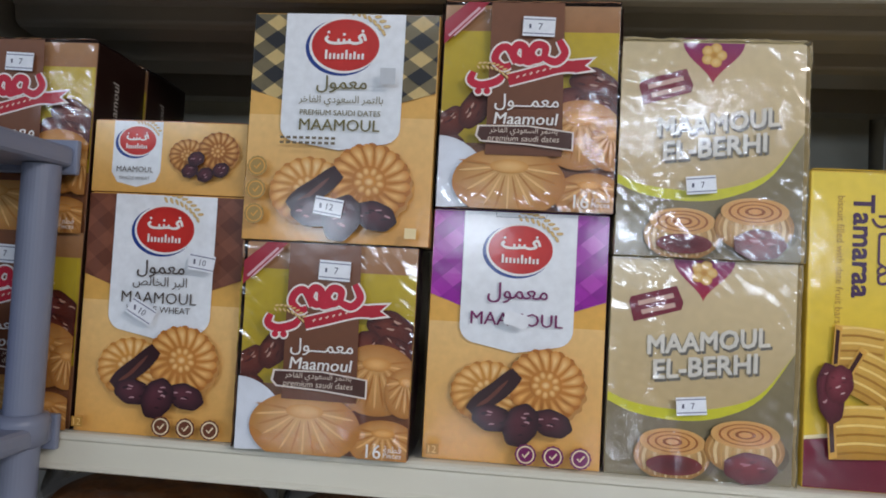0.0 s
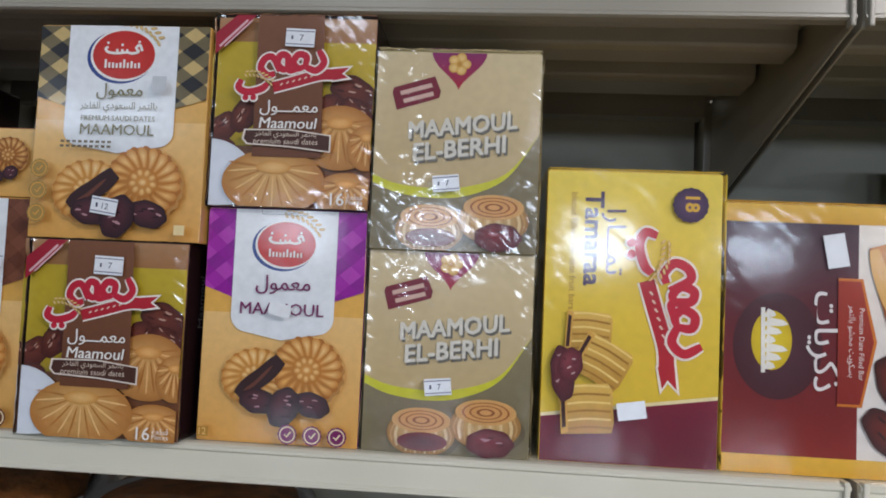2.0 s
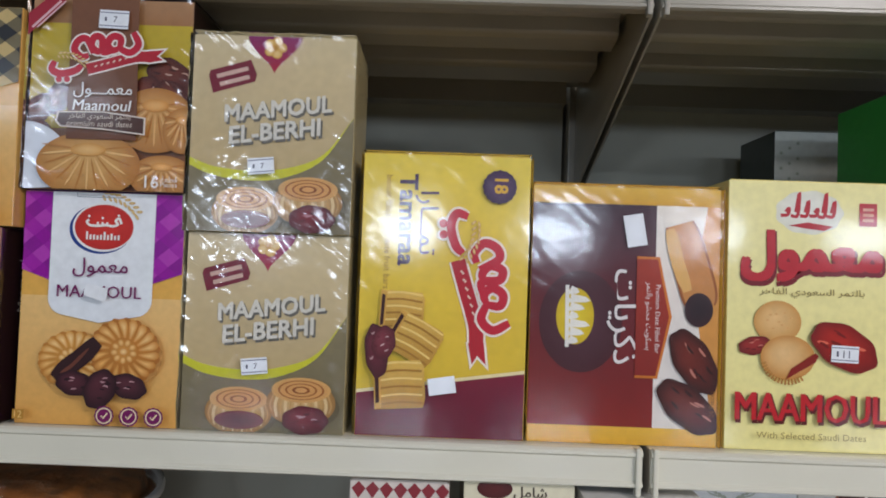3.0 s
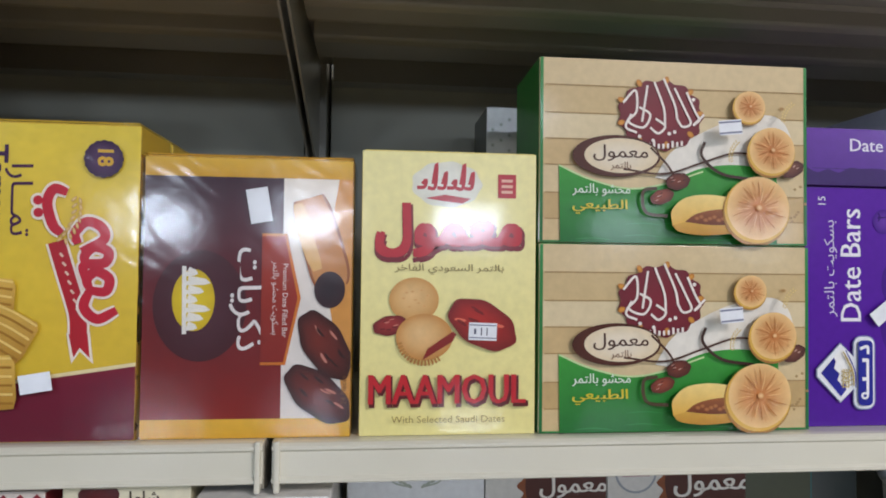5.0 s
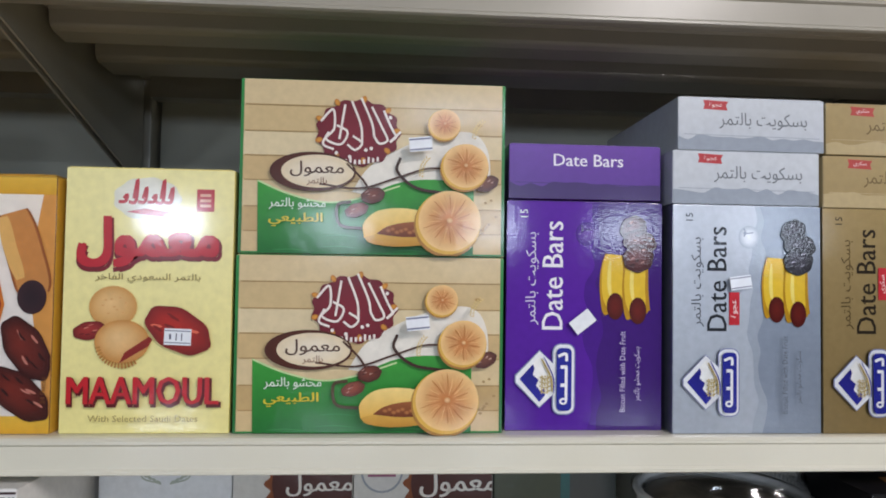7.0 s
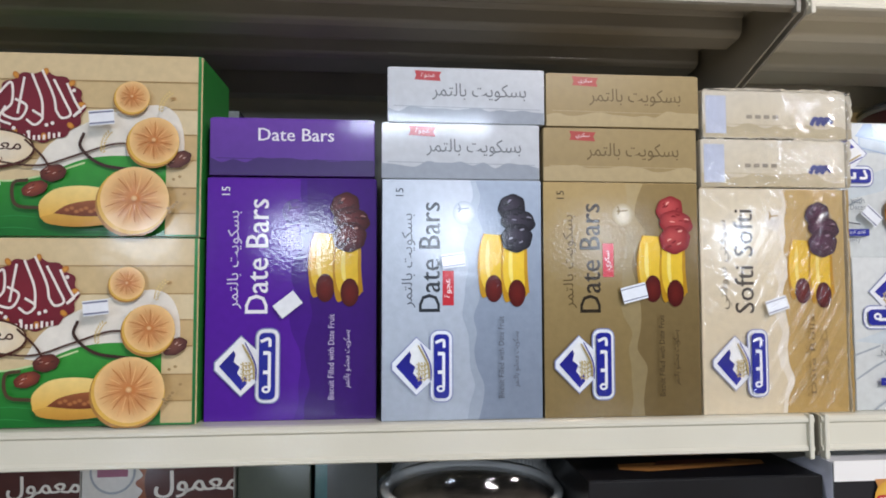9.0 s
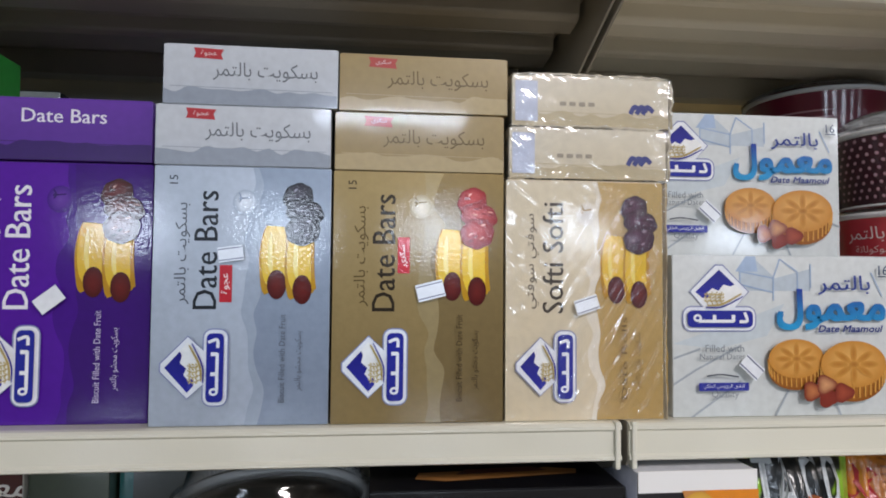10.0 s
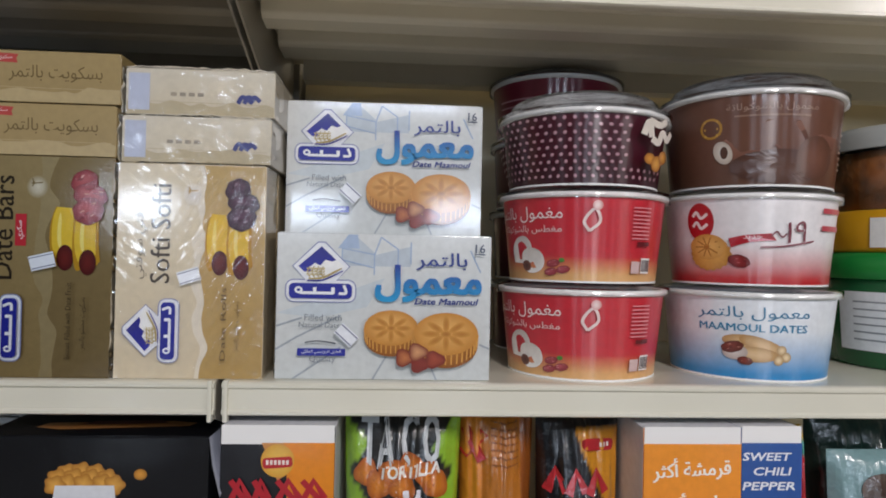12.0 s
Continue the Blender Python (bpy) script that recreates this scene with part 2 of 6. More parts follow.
def arabic(text):
    """The joined letter forms of an Arabic line, in the order in which they are set from the left."""
    out = []
    for i, c in enumerate(text):
        before, after = text[i - 1] if i else " ", text[i + 1] if i + 1 < len(text) else " "
        joins_before = before in DUAL or before == "ـ"
        joins_after = (after in DUAL or after in RIGHT or after == "ـ")
        if c in DUAL:
            form = (3 if joins_after else 1) if joins_before else (2 if joins_after else 0)
            out.append(chr(DUAL[c] + form))
        elif c in RIGHT:
            out.append(chr(RIGHT[c] + (1 if joins_before else 0)))
        else:
            out.append(c)
    return "".join(reversed(out))


TEXTS = {}


def letters(text, shear):
    """Outline of a line of writing as flat faces, laid into a unit square, its width over its height, and a hair's lift that keeps joined letters apart."""
    key = (text, shear)
    if key not in TEXTS:
        c = bpy.data.curves.new("writing", "FONT")
        c.body, c.shear, c.resolution_u = text, shear, 2
        ob = new("writing", c)
        bpy.context.view_layer.update()
        me = bpy.data.meshes.new_from_object(ob.evaluated_get(bpy.context.evaluated_depsgraph_get()))
        v = np.array([x.co[:2] for x in me.vertices])
        f = [tuple(p.vertices) for p in me.polygons]
        bpy.data.objects.remove(ob)
        bpy.data.curves.remove(c)
        bpy.data.meshes.remove(me)
        root = list(range(len(v)))

        def find(i):
            while root[i] != i:
                root[i] = root[root[i]]
                i = root[i]
            return i
        for face in f:
            for i in face[1:]:
                root[find(i)] = find(face[0])
        order = {}
        lift = [0.000012 * (order.setdefault(find(i), len(order)) % 4) for i in range(len(v))]
        lo, size = v.min(0), v.max(0) - v.min(0)
        TEXTS[key] = ((v - lo) / size, f, size[0] / size[1], lift)
    return TEXTS[key]


def curve(points, n=8):
    """A smooth line through the points."""
    p = [np.array(q, float) for q in points]
    p = [2 * p[0] - p[1], *p, 2 * p[-1] - p[-2]]
    out = []
    for a, b, c, d in zip(p, p[1:], p[2:], p[3:]):
        for t in np.arange(n) / n:
            out.append(0.5 * (2 * b + (c - a) * t + (2 * a - 5 * b + 4 * c - d) * t * t + (3 * b - a - 3 * c + d) * t ** 3))
    return out + [p[-2]]


class Print:
    """What is printed on one face of a box, in shares of the face's width and height from its lower left corner."""

    def __init__(self, owner, w, d, h, mat, face="front", surf=None):
        self.owner, self.w, self.d, self.h, self.mat, self.face, self.surf = owner, w, d, h, mat, face, surf
        self.W = w if face == "front" else d
        self.level = 0
        self.clear()

    def clear(self):
        self.v, self.f, self.c = [], [], []

    def place(self, x, y):
        off = 0.0002 + 0.00005 * self.level
        if self.surf:
            return self.surf(x, y, off + 0.0004)
        if self.face == "front":
            return (x - self.w / 2, -self.d / 2 - off, y)
        return (self.w / 2 + off, x - self.d / 2, y)

    def raw(self, pts, faces, colours, lift=None):
        """Points in metres on the face; what would lie beyond its edges is cut off."""
        self.level += 1
        m = 0.0006
        lo, hi = (m, m), (self.W - m, self.h - m)
        inside = [lo[0] <= x <= hi[0] and lo[1] <= y <= hi[1] for x, y in pts]
        n = len(self.v)
        at = []
        for i, (x, y) in enumerate(pts):
            q = self.place(min(max(x, lo[0]), hi[0]), min(max(y, lo[1]), hi[1]))
            at.append((q[0], q[1] - lift[i], q[2]) if lift is not None and self.face == "front" and not self.surf else q)
        self.v += at
        self.c += colours
        for f in faces:
            if all(inside[i] for i in f):
                self.f.append(tuple(n + i for i in f))
                continue
            ring = [(*pts[i], *colours[i]) for i in f]
            for axis, side, lim in ((0, 1, lo[0]), (0, -1, hi[0]), (1, 1, lo[1]), (1, -1, hi[1])):
                src, ring = ring, []
                for a, b in zip(src, src[1:] + src[:1]):
                    da, db = side * (a[axis] - lim), side * (b[axis] - lim)
                    if da >= 0:
                        ring.append(a)
                    if da * db < 0:
                        k = da / (da - db)
                        ring.append(tuple(p + k * (q - p) for p, q in zip(a, b)))
                if len(ring) < 3:
                    break
            if len(ring) < 3:
                continue
            s = len(self.v)
            self.v += [self.place(r[0], r[1]) for r in ring]  # cut pieces lie at the foot of their level
            self.c += [tuple(r[2:]) for r in ring]
            self.f.append(tuple(range(s, s + len(ring))))

    def poly(self, pts, col, col2=None):
        """A flat shape; with col2 it passes from col at its foot to col2 at its head."""
        a, b = lin(col), lin(col2 or col)
        ys = [p[1] for p in pts]
        lo, span = min(ys), (max(ys) - min(ys)) or 1
        cs = [tuple(a[k] + (b[k] - a[k]) * (p[1] - lo) / span for k in range(4)) for p in pts]
        self.raw([(x * self.W, y * self.h) for x, y in pts], [tuple(range(len(pts)))], cs)

    def rect(self, x0, y0, x1, y1, col, col2=None):
        if self.surf and x1 - x0 > .03:
            n = max(2, int((x1 - x0) * 40))
            for i in range(n):
                a, c = x0 + (x1 - x0) * i / n, x0 + (x1 - x0) * (i + 1) / n
                self.poly([(a, y0), (c, y0), (c, y1), (a, y1)], col, col2)
                self.level -= 1
            self.level += 1
            return
        self.poly([(x0, y0), (x1, y0), (x1, y1), (x0, y1)], col, col2)

    def panel(self, x0, y0, x1, y1, r, col, n=5, rot=0):
        """A rectangle with round corners, r in shares of the width."""
        cx, cy, hx, hy, r = (x0 + x1) / 2 * self.W, (y0 + y1) / 2 * self.h, (x1 - x0) / 2 * self.W, (y1 - y0) / 2 * self.h, r * self.W
        pts, ca, sa = [], math.cos(radians(rot)), math.sin(radians(rot))
        for q, (sx, sy) in enumerate(((1, 1), (-1, 1), (-1, -1), (1, -1))):
            for i in range(n + 1):
                a = (q + i / n) * math.pi / 2
                x, y = sx * (hx - r) + r * math.cos(a), sy * (hy - r) + r * math.sin(a)
                pts.append((cx + ca * x - sa * y, cy + sa * x + ca * y))
        self.raw(pts, [tuple(range(len(pts)))], [lin(col)] * len(pts))

    def disc(self, cx, cy, rx, ry, inner, outer=None, rot=0, n=40, lobes=0, depth=0.0, dx=0.0, dy=0.0):
        """A round shape, radii in shares of the width; its ink passes from inner in the middle to outer at the rim."""
        a, b = lin(inner), lin(outer or inner)
        cx, cy, ca, sa = cx * self.W, cy * self.h, math.cos(radians(rot)), math.sin(radians(rot))
        n = max(n, lobes * 6)
        mx, my = cx + dx * self.W, cy + dy * self.W
        pts, cs, fs = [(mx, my)], [a], []
        rings = 4 if self.surf else 2
        for j in range(1, rings + 1):
            g = j / rings
            for i in range(n):
                t = 2 * math.pi * i / n
                k = 1 + depth * math.cos(lobes * t)
                x, y = rx * self.W * k * math.cos(t), ry * self.W * k * math.sin(t)
                pts.append((mx + g * (cx + ca * x - sa * y - mx), my + g * (cy + sa * x + ca * y - my)))
                cs.append(tuple(a[q] + (b[q] - a[q]) * g ** 1.4 for q in range(4)))
                o = 1 + (j - 1) * n
                fs.append((0, 1 + i, 1 + (i + 1) % n) if j == 1 else (o - n + i, o + i, o + (i + 1) % n, o - n + (i + 1) % n))
        self.raw(pts, fs, cs)

    def stroke(self, pts, width, col, smooth=True, taper=0.0, n=8):
        """A line of the pen, width in shares of the face's width; taper thins its ends."""
        p = np.array(curve(pts, n) if smooth else pts, float) * (self.W, self.h)
        d = np.gradient(p, axis=0)
        d /= np.linalg.norm(d, axis=1)[:, None] + 1e-9
        nrm = np.stack([-d[:, 1], d[:, 0]], 1)
        t = np.linspace(-1, 1, len(p))
        half = width * self.W / 2 * (1 - taper * t ** 4)
        v = [tuple(q) for q in np.concatenate([p + nrm * half[:, None], p - nrm * half[:, None]])]
        m = len(p)
        up = list(np.linspace(0, .00004, m))
        self.raw(v, [(i + m, i + 1 + m, i + 1, i) for i in range(m - 1)], [lin(col)] * len(v), up + up)

    def text(self, s, cx, cy, wide, col, tall=None, rot=0, bold=0.0, shear=0.0, col2=None):
        """Writing centred at (cx, cy); wide along the line in shares of the width, tall likewise or by its own shape; col2 tints its head."""
        if any("\u0600" <= ch <= "\u06ff" for ch in s):
            s = arabic(s)
        v, f, ratio, lift = letters(s, shear)
        w = wide * self.W
        h = tall * self.W if tall else w / ratio
        a, b = lin(col), lin(col2 or col)
        cs = [tuple(a[k] + (b[k] - a[k]) * q for k in range(4)) for q in v[:, 1]]
        ca, sa = math.cos(radians(rot)), math.sin(radians(rot))
        grow = bold * h * 1.1
        shifts = [(0, 0)] if bold < .008 else [(-grow, 0), (grow, 0)] if bold < .03 else [(-grow, -grow), (grow, -grow), (-grow, grow), (grow, grow), (0, 0)]
        for dx, dy in shifts:
            x, y = (v[:, 0] - .5) * (w - 2 * grow) + dx, (v[:, 1] - .5) * (h - 2 * grow) + dy
            self.raw(list(zip(cx * self.W + ca * x - sa * y, cy * self.h + sa * x + ca * y)), f, cs, lift)

    def done(self, name, label=""):
        if not self.v:
            return None
        ob = link_mesh(name, self.v, self.f, self.mat, self.owner, label, self.c)
        self.clear()
        return ob


def carton(name, label, category, x0, x1, y, z0, z1, d, mat, front, side=None, top=None, film=0.0, turn=0.0, group="", crumple=0.0, slant=0.0):
    """A folding carton standing with its printed face to the aisle; gives the thing and its printer."""
    w, h = x1 - x0, z1 - z0
    t = thing(name, label, category, pose((x0 + x1) / 2, y + d / 2, z0, 0, 0, turn), group)
    bm = block(-w / 2, w / 2, -d / 2, d / 2, 0, h, 0.0011, 2)
    me = bpy.data.meshes.new("body")
    bm.to_mesh(me)
    bm.free()
    at = me.attributes.new("ink", "FLOAT_COLOR", "CORNER")
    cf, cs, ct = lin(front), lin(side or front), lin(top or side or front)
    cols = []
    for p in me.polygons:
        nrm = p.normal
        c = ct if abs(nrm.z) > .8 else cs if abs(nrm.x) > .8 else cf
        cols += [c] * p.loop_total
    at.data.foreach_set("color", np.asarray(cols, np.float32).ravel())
    me.materials.append(mat)
    ob = new("body", me)
    ob.parent = t
    for k, (xa, xb) in enumerate(((-w / 2 + .002, w / 2 - .002),)):
        flap = block(xa, xb, -d / 2 + .0015, -d / 2 + .0026, h - .0002, h + .0007)
        me2 = bpy.data.meshes.new("tuck_flap")
        flap.to_mesh(me2)
        flap.free()
        a2 = me2.attributes.new("ink", "FLOAT_COLOR", "POINT")
        a2.data.foreach_set("color", np.asarray([ct] * len(me2.vertices), np.float32).ravel())
        me2.materials.append(mat)
        o2 = new("tuck_flap", me2)
        o2.parent = t
    if film:
        wrap(t, w, d, h, film, crumple, TIGHT_FILM if film < .7 else FILM, slant)
    return t, Print(t, w, d, h, mat)


def wrap(t, w, d, h, strength, crumple=0.0, mat=None, slant=0.0):
    """Shrink film drawn over the front, the sides and the top, creased at the edges."""
    g = 0.0056
    seed = Vector((t.location.x * 7, 3.1, t.location.z * 9))

    def sheet(fn, nu, nv):
        verts, faces = [], []
        for j in range(nv + 1):
            for i in range(nu + 1):
                u, v = i / nu, j / nv
                p, nrm = fn(u, v)
                q = Vector(p) * 60 + seed
                edge = 1 - min(u, 1 - u, v, 1 - v) * 7
                band = math.exp(-((u - .24) / .07) ** 2) * crumple
                k = noise.noise(q * .23) * 0.0014 * min(1, 12 * min(u, 1 - u, v, 1 - v)) + noise.noise(q * 3.1) * .0009 * band + noise.noise(q) * 0.0007 * (.22 + .78 * min(1, max(0, edge + .25))) + noise.noise(Vector((q.x * 2.2 + q.z * 2.6, q.y * 2, (q.z - q.x) * .5))) * 0.0006 * (.3 + 1.5 * max(0, edge))
                if slant:
                    across, along = p[0] * .86 - p[2] * .5, p[0] * .5 + p[2] * .86
                    fold = 1 - abs(noise.noise(Vector((across * 95, along * 9, 4.2)))) * 2.6
                    k += slant * .0022 * max(0.0, fold - .35) * min(1.0, max(0.0, (u - .25) * 3)) * min(1, 14 * min(u, 1 - u, v, 1 - v))
                verts.append(tuple(Vector(p) + Vector(nrm) * k * strength))
        for j in range(nv):
            for i in range(nu):
                a = j * (nu + 1) + i
                faces.append((a, a + 1, a + nu + 2, a + nu + 1))
        ob = link_mesh("wrapping_film", verts, faces, mat or FILM, t, "clear creased plastic film", smooth=True)
        ob.visible_shadow = False
    sheet(lambda u, v: ((-w / 2 + u * w, -d / 2 - g, v * h), (0, -1, 0)), 110 if slant else 60, 150 if slant else 80)
    sheet(lambda u, v: ((w / 2 + .0012, -d / 2 - g + u * (d + g), v * h), (1, 0, 0)), 14, 44)
    sheet(lambda u, v: ((-w / 2 - .0012, d / 2 - u * (d + g), v * h), (-1, 0, 0)), 14, 44)
    sheet(lambda u, v: ((-w / 2 + u * w, -d / 2 - g + v * (d + g), h + .0012), (0, 0, 1)), 44, 14)


def price_tag(pr, cx, cy, rot, text="", wide=0.15, blank=False):
    """A small white price sticker with a ruled top and foot."""
    r = radians(rot)
    W, H = pr.W, pr.h
    hw, hh = wide / 2 * W, wide * 0.31 * W

    def at(x, y):
        return ((cx * W + x * math.cos(r) - y * math.sin(r)) / W, (cy * H + x * math.sin(r) + y * math.cos(r)) / H)
    pr.poly([at(-hw, -hh), at(hw, -hh), at(hw, hh), at(-hw, hh)], "eef1f6")
    if not blank:
        for s in (-.72, .72):
            pr.stroke([at(-hw * .97, s * hh), at(hw * .97, s * hh)], 0.006, "7b7f96", smooth=False)
    if text:
        x, y = at(-hw * .55, 0)
        pr.rect(x - .006, y - .010, x + .006, y + .010, "55576a")
        x, y = at(hw * .1, 0)
        pr.text(text, x, y, wide * (.13 if len(text) == 1 else .24), "4a4c60", rot=rot)
    pr.done("price_sticker", "small white price sticker")


C = "carton"
cartons = {}


def make(key, *a, **k):
    cartons[key] = carton(*a, **k)
    return cartons[key]


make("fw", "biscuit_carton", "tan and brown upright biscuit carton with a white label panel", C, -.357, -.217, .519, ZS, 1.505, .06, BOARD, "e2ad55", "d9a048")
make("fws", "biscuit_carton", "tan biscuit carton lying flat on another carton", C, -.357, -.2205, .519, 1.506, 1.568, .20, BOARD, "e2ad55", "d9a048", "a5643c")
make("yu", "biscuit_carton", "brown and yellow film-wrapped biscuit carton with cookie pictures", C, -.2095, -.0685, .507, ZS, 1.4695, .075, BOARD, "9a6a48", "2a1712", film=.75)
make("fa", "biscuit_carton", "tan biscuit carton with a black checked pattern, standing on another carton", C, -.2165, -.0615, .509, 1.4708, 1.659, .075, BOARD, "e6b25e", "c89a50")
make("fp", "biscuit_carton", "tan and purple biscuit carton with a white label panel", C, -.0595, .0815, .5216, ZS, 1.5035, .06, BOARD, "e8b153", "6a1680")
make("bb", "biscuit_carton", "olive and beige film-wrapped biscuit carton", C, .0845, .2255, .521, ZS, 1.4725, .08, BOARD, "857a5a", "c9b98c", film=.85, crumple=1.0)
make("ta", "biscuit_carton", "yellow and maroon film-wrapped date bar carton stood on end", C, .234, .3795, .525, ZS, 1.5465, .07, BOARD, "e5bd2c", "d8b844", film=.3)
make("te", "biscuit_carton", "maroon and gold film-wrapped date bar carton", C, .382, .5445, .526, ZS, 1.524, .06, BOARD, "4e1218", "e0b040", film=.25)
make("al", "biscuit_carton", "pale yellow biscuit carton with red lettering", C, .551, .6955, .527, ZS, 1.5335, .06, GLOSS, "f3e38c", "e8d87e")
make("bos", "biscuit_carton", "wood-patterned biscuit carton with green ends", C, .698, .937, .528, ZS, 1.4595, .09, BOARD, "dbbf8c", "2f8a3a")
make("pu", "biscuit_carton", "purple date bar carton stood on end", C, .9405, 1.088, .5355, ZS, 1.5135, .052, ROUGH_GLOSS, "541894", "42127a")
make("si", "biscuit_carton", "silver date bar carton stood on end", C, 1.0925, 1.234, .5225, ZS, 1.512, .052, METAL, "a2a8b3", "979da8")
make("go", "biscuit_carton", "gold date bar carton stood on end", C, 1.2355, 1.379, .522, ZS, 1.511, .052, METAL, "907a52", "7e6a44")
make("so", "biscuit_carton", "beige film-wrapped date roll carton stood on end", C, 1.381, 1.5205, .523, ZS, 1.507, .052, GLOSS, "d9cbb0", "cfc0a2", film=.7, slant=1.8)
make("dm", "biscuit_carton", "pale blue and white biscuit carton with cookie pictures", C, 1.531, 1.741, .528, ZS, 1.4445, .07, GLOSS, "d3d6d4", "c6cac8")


# ---- printed pictures ----
def clip(pts, region):
    """The share of a shape that lies inside a convex region, both turning leftward."""
    out = list(pts)
    for (ax, ay), (bx, by) in zip(region, region[1:] + region[:1]):
        src, out = out, []
        for (px, py), (qx, qy) in zip(src, src[1:] + src[:1]):
            dp = (bx - ax) * (py - ay) - (by - ay) * (px - ax)
            dq = (bx - ax) * (qy - ay) - (by - ay) * (qx - ax)
            if dp >= 0:
                out.append((px, py))
            if dp * dq < 0:
                k = dp / (dp - dq)
                out.append((px + k * (qx - px), py + k * (qy - py)))
        if len(out) < 3:
            return []
    return out


def mix_code(a, b, k):
    """A hex code between two others."""
    return "".join("%02x" % round(int(a[i:i + 2], 16) * (1 - k) + int(b[i:i + 2], 16) * k) for i in (0, 2, 4))


def ridged_cookie(p, cx, cy, r, inner, outer, line, pale, squash=0.92, rot=0, n=18):
    """A moulded ring biscuit: fat petals lit from above, dark furrows between them, and a knobbly middle."""
    k = p.W / p.h
    c, s = math.cos(radians(rot)), math.sin(radians(rot))

    def at(x, y):
        y *= squash
        return (cx + r * (c * x - s * y), cy + r * (s * x + c * y) * k)
    p.disc(cx + .06 * r, cy - .09 * r * k, r * 1.0, r * squash, "8f5a24", "c08a48", rot, lobes=n, depth=.03)
    p.disc(cx, cy, r, r * squash, outer, line, rot, lobes=n, depth=.035)
    for i in range(n):
        a = 2 * math.pi * (i + .0) / n
        light = .5 + .5 * math.sin(a + radians(rot) + .5)
        body, rim = mix_code(inner, pale, .2 + .7 * light), mix_code(line, outer, .35 + .65 * light)
        wide = math.pi / n * .92
        leaf = []
        for g, q in ((.36, .35), (.55, .75), (.75, .95), (.9, .9), (.985, .45), (1.0, 0), (.985, -.45), (.9, -.9), (.75, -.95), (.55, -.75), (.36, -.35)):
            f = a + .22 * (g - .4) + q * wide
            leaf.append(at(g * math.cos(f), g * math.sin(f)))
        mid = at(.72 * math.cos(a + .07), .72 * math.sin(a + .07))
        pts = [(mid[0] * p.W, mid[1] * p.h)] + [(x * p.W, y * p.h) for x, y in leaf]
        p.raw(pts, [(0, j + 1, (j + 1) % 11 + 1) for j in range(11)][::-1], [lin(body)] + [lin(rim)] * 11)
    p.disc(*at(0, 0), .42 * r, .42 * r * squash, mix_code(inner, outer, .5), mix_code(outer, line, .5), rot, n=30)
    for i in range(9):
        a = 2 * math.pi * i / 9
        p.disc(*at(.27 * math.cos(a), .27 * math.sin(a)), .115 * r, .09 * r, mix_code(pale, inner, .3), mix_code(outer, line, .3), math.degrees(a) + rot, n=12, dy=.02 * r)
    p.disc(*at(0, 0), .13 * r, .11 * r, pale, outer, n=12)


def date_fruit(p, cx, cy, rx, ry, rot, dark="2a1118", mid="5a2a34", pale="b98d92"):
    """A wrinkled date with a few bright streaks."""
    k = p.W / p.h
    rnd = random.Random(round(cx * 991 + cy * 313 + rot))
    p.disc(cx, cy, rx, ry, mid, dark, rot, lobes=7, depth=.03, dx=-rx * .2, dy=ry * .3)
    ca, sa = math.cos(radians(rot)), math.sin(radians(rot))
    for i in range(7):
        u, v = (rnd.random() - .5) * 1.3, (rnd.random() - .4) * 1.1
        pts = []
        for t in (-.16, 0, .16):
            x, y = rx * (u + t), ry * (v + t * (rnd.random() - .3))
            pts.append((cx + ca * x - sa * y, cy + (sa * x + ca * y) * k))
        p.stroke(pts, min(rx, ry) * (.08 + .08 * rnd.random()), pale if i < 3 else dark, taper=.9, n=3)
    p.done("date_picture")


def wheat_ear(p, cx, cy, size, rot, col):
    """An ear of grain: paired kernels on a bent stalk."""
    k = p.W / p.h
    r = radians(rot)
    for i in range(8):
        t = i / 7 - .5
        x, y = t * size, .12 * size * (1 - 4 * t * t)
        for s in (-1, 1):
            a, b = x + .02 * size, y + s * .075 * size
            p.disc(cx + a * math.cos(r) - b * math.sin(r), cy + (a * math.sin(r) + b * math.cos(r)) * k, size * .085, size * .036, "f0d79a", col, rot + s * 32, n=10)


def oval_mark(p, cx, cy, r):
    """The maker's mark: a red oval with a blue sweep, pale bars for its name, and a grain ear."""
    k = p.W / p.h
    p.disc(cx - .02, cy - .012 * k, r * 1.07, r * .84, "2c4f9a", "1f3b86", 0)
    p.disc(cx - .006, cy - .002 * k, r * 1.04, r * .82, "f4f2ee", "f4f2ee", 0)
    p.disc(cx, cy, r, r * .76, "d8362c", "c22a24", 0)
    wheat_ear(p, cx + r * .55, cy + r * .78 * k, r * 1.3, -28, "c79a44")
    ink_white = "f7efe9"

    def pen(pts, wide=.085):
        p.stroke([(cx + x * r, cy + y * r * k) for x, y in pts], wide * r, ink_white, n=5)

    def dots(*places):
        for x, y in places:
            p.disc(cx + x * r, cy + y * r * k, .045 * r, .045 * r, ink_white, n=8)
    pen([(.6, .12), (.52, .3), (.4, .22), (.48, .1), (.3, .04), (.1, .07), (-.2, .04), (-.46, .06), (-.58, .16), (-.5, .24)])
    for x in (.12, -.04, -.2):
        pen([(x, .05), (x, .17)], .075)
    dots((.5, .4), (-.04, .3), (-.5, .36))
    for i in range(10):
        x, tall = -.54 + .12 * i, (.27, .17, .17, .15, .17, .27, .17, .22, .15, .17)[i]
        pen([(x, -.43), (x, -.43 + tall)], .07)


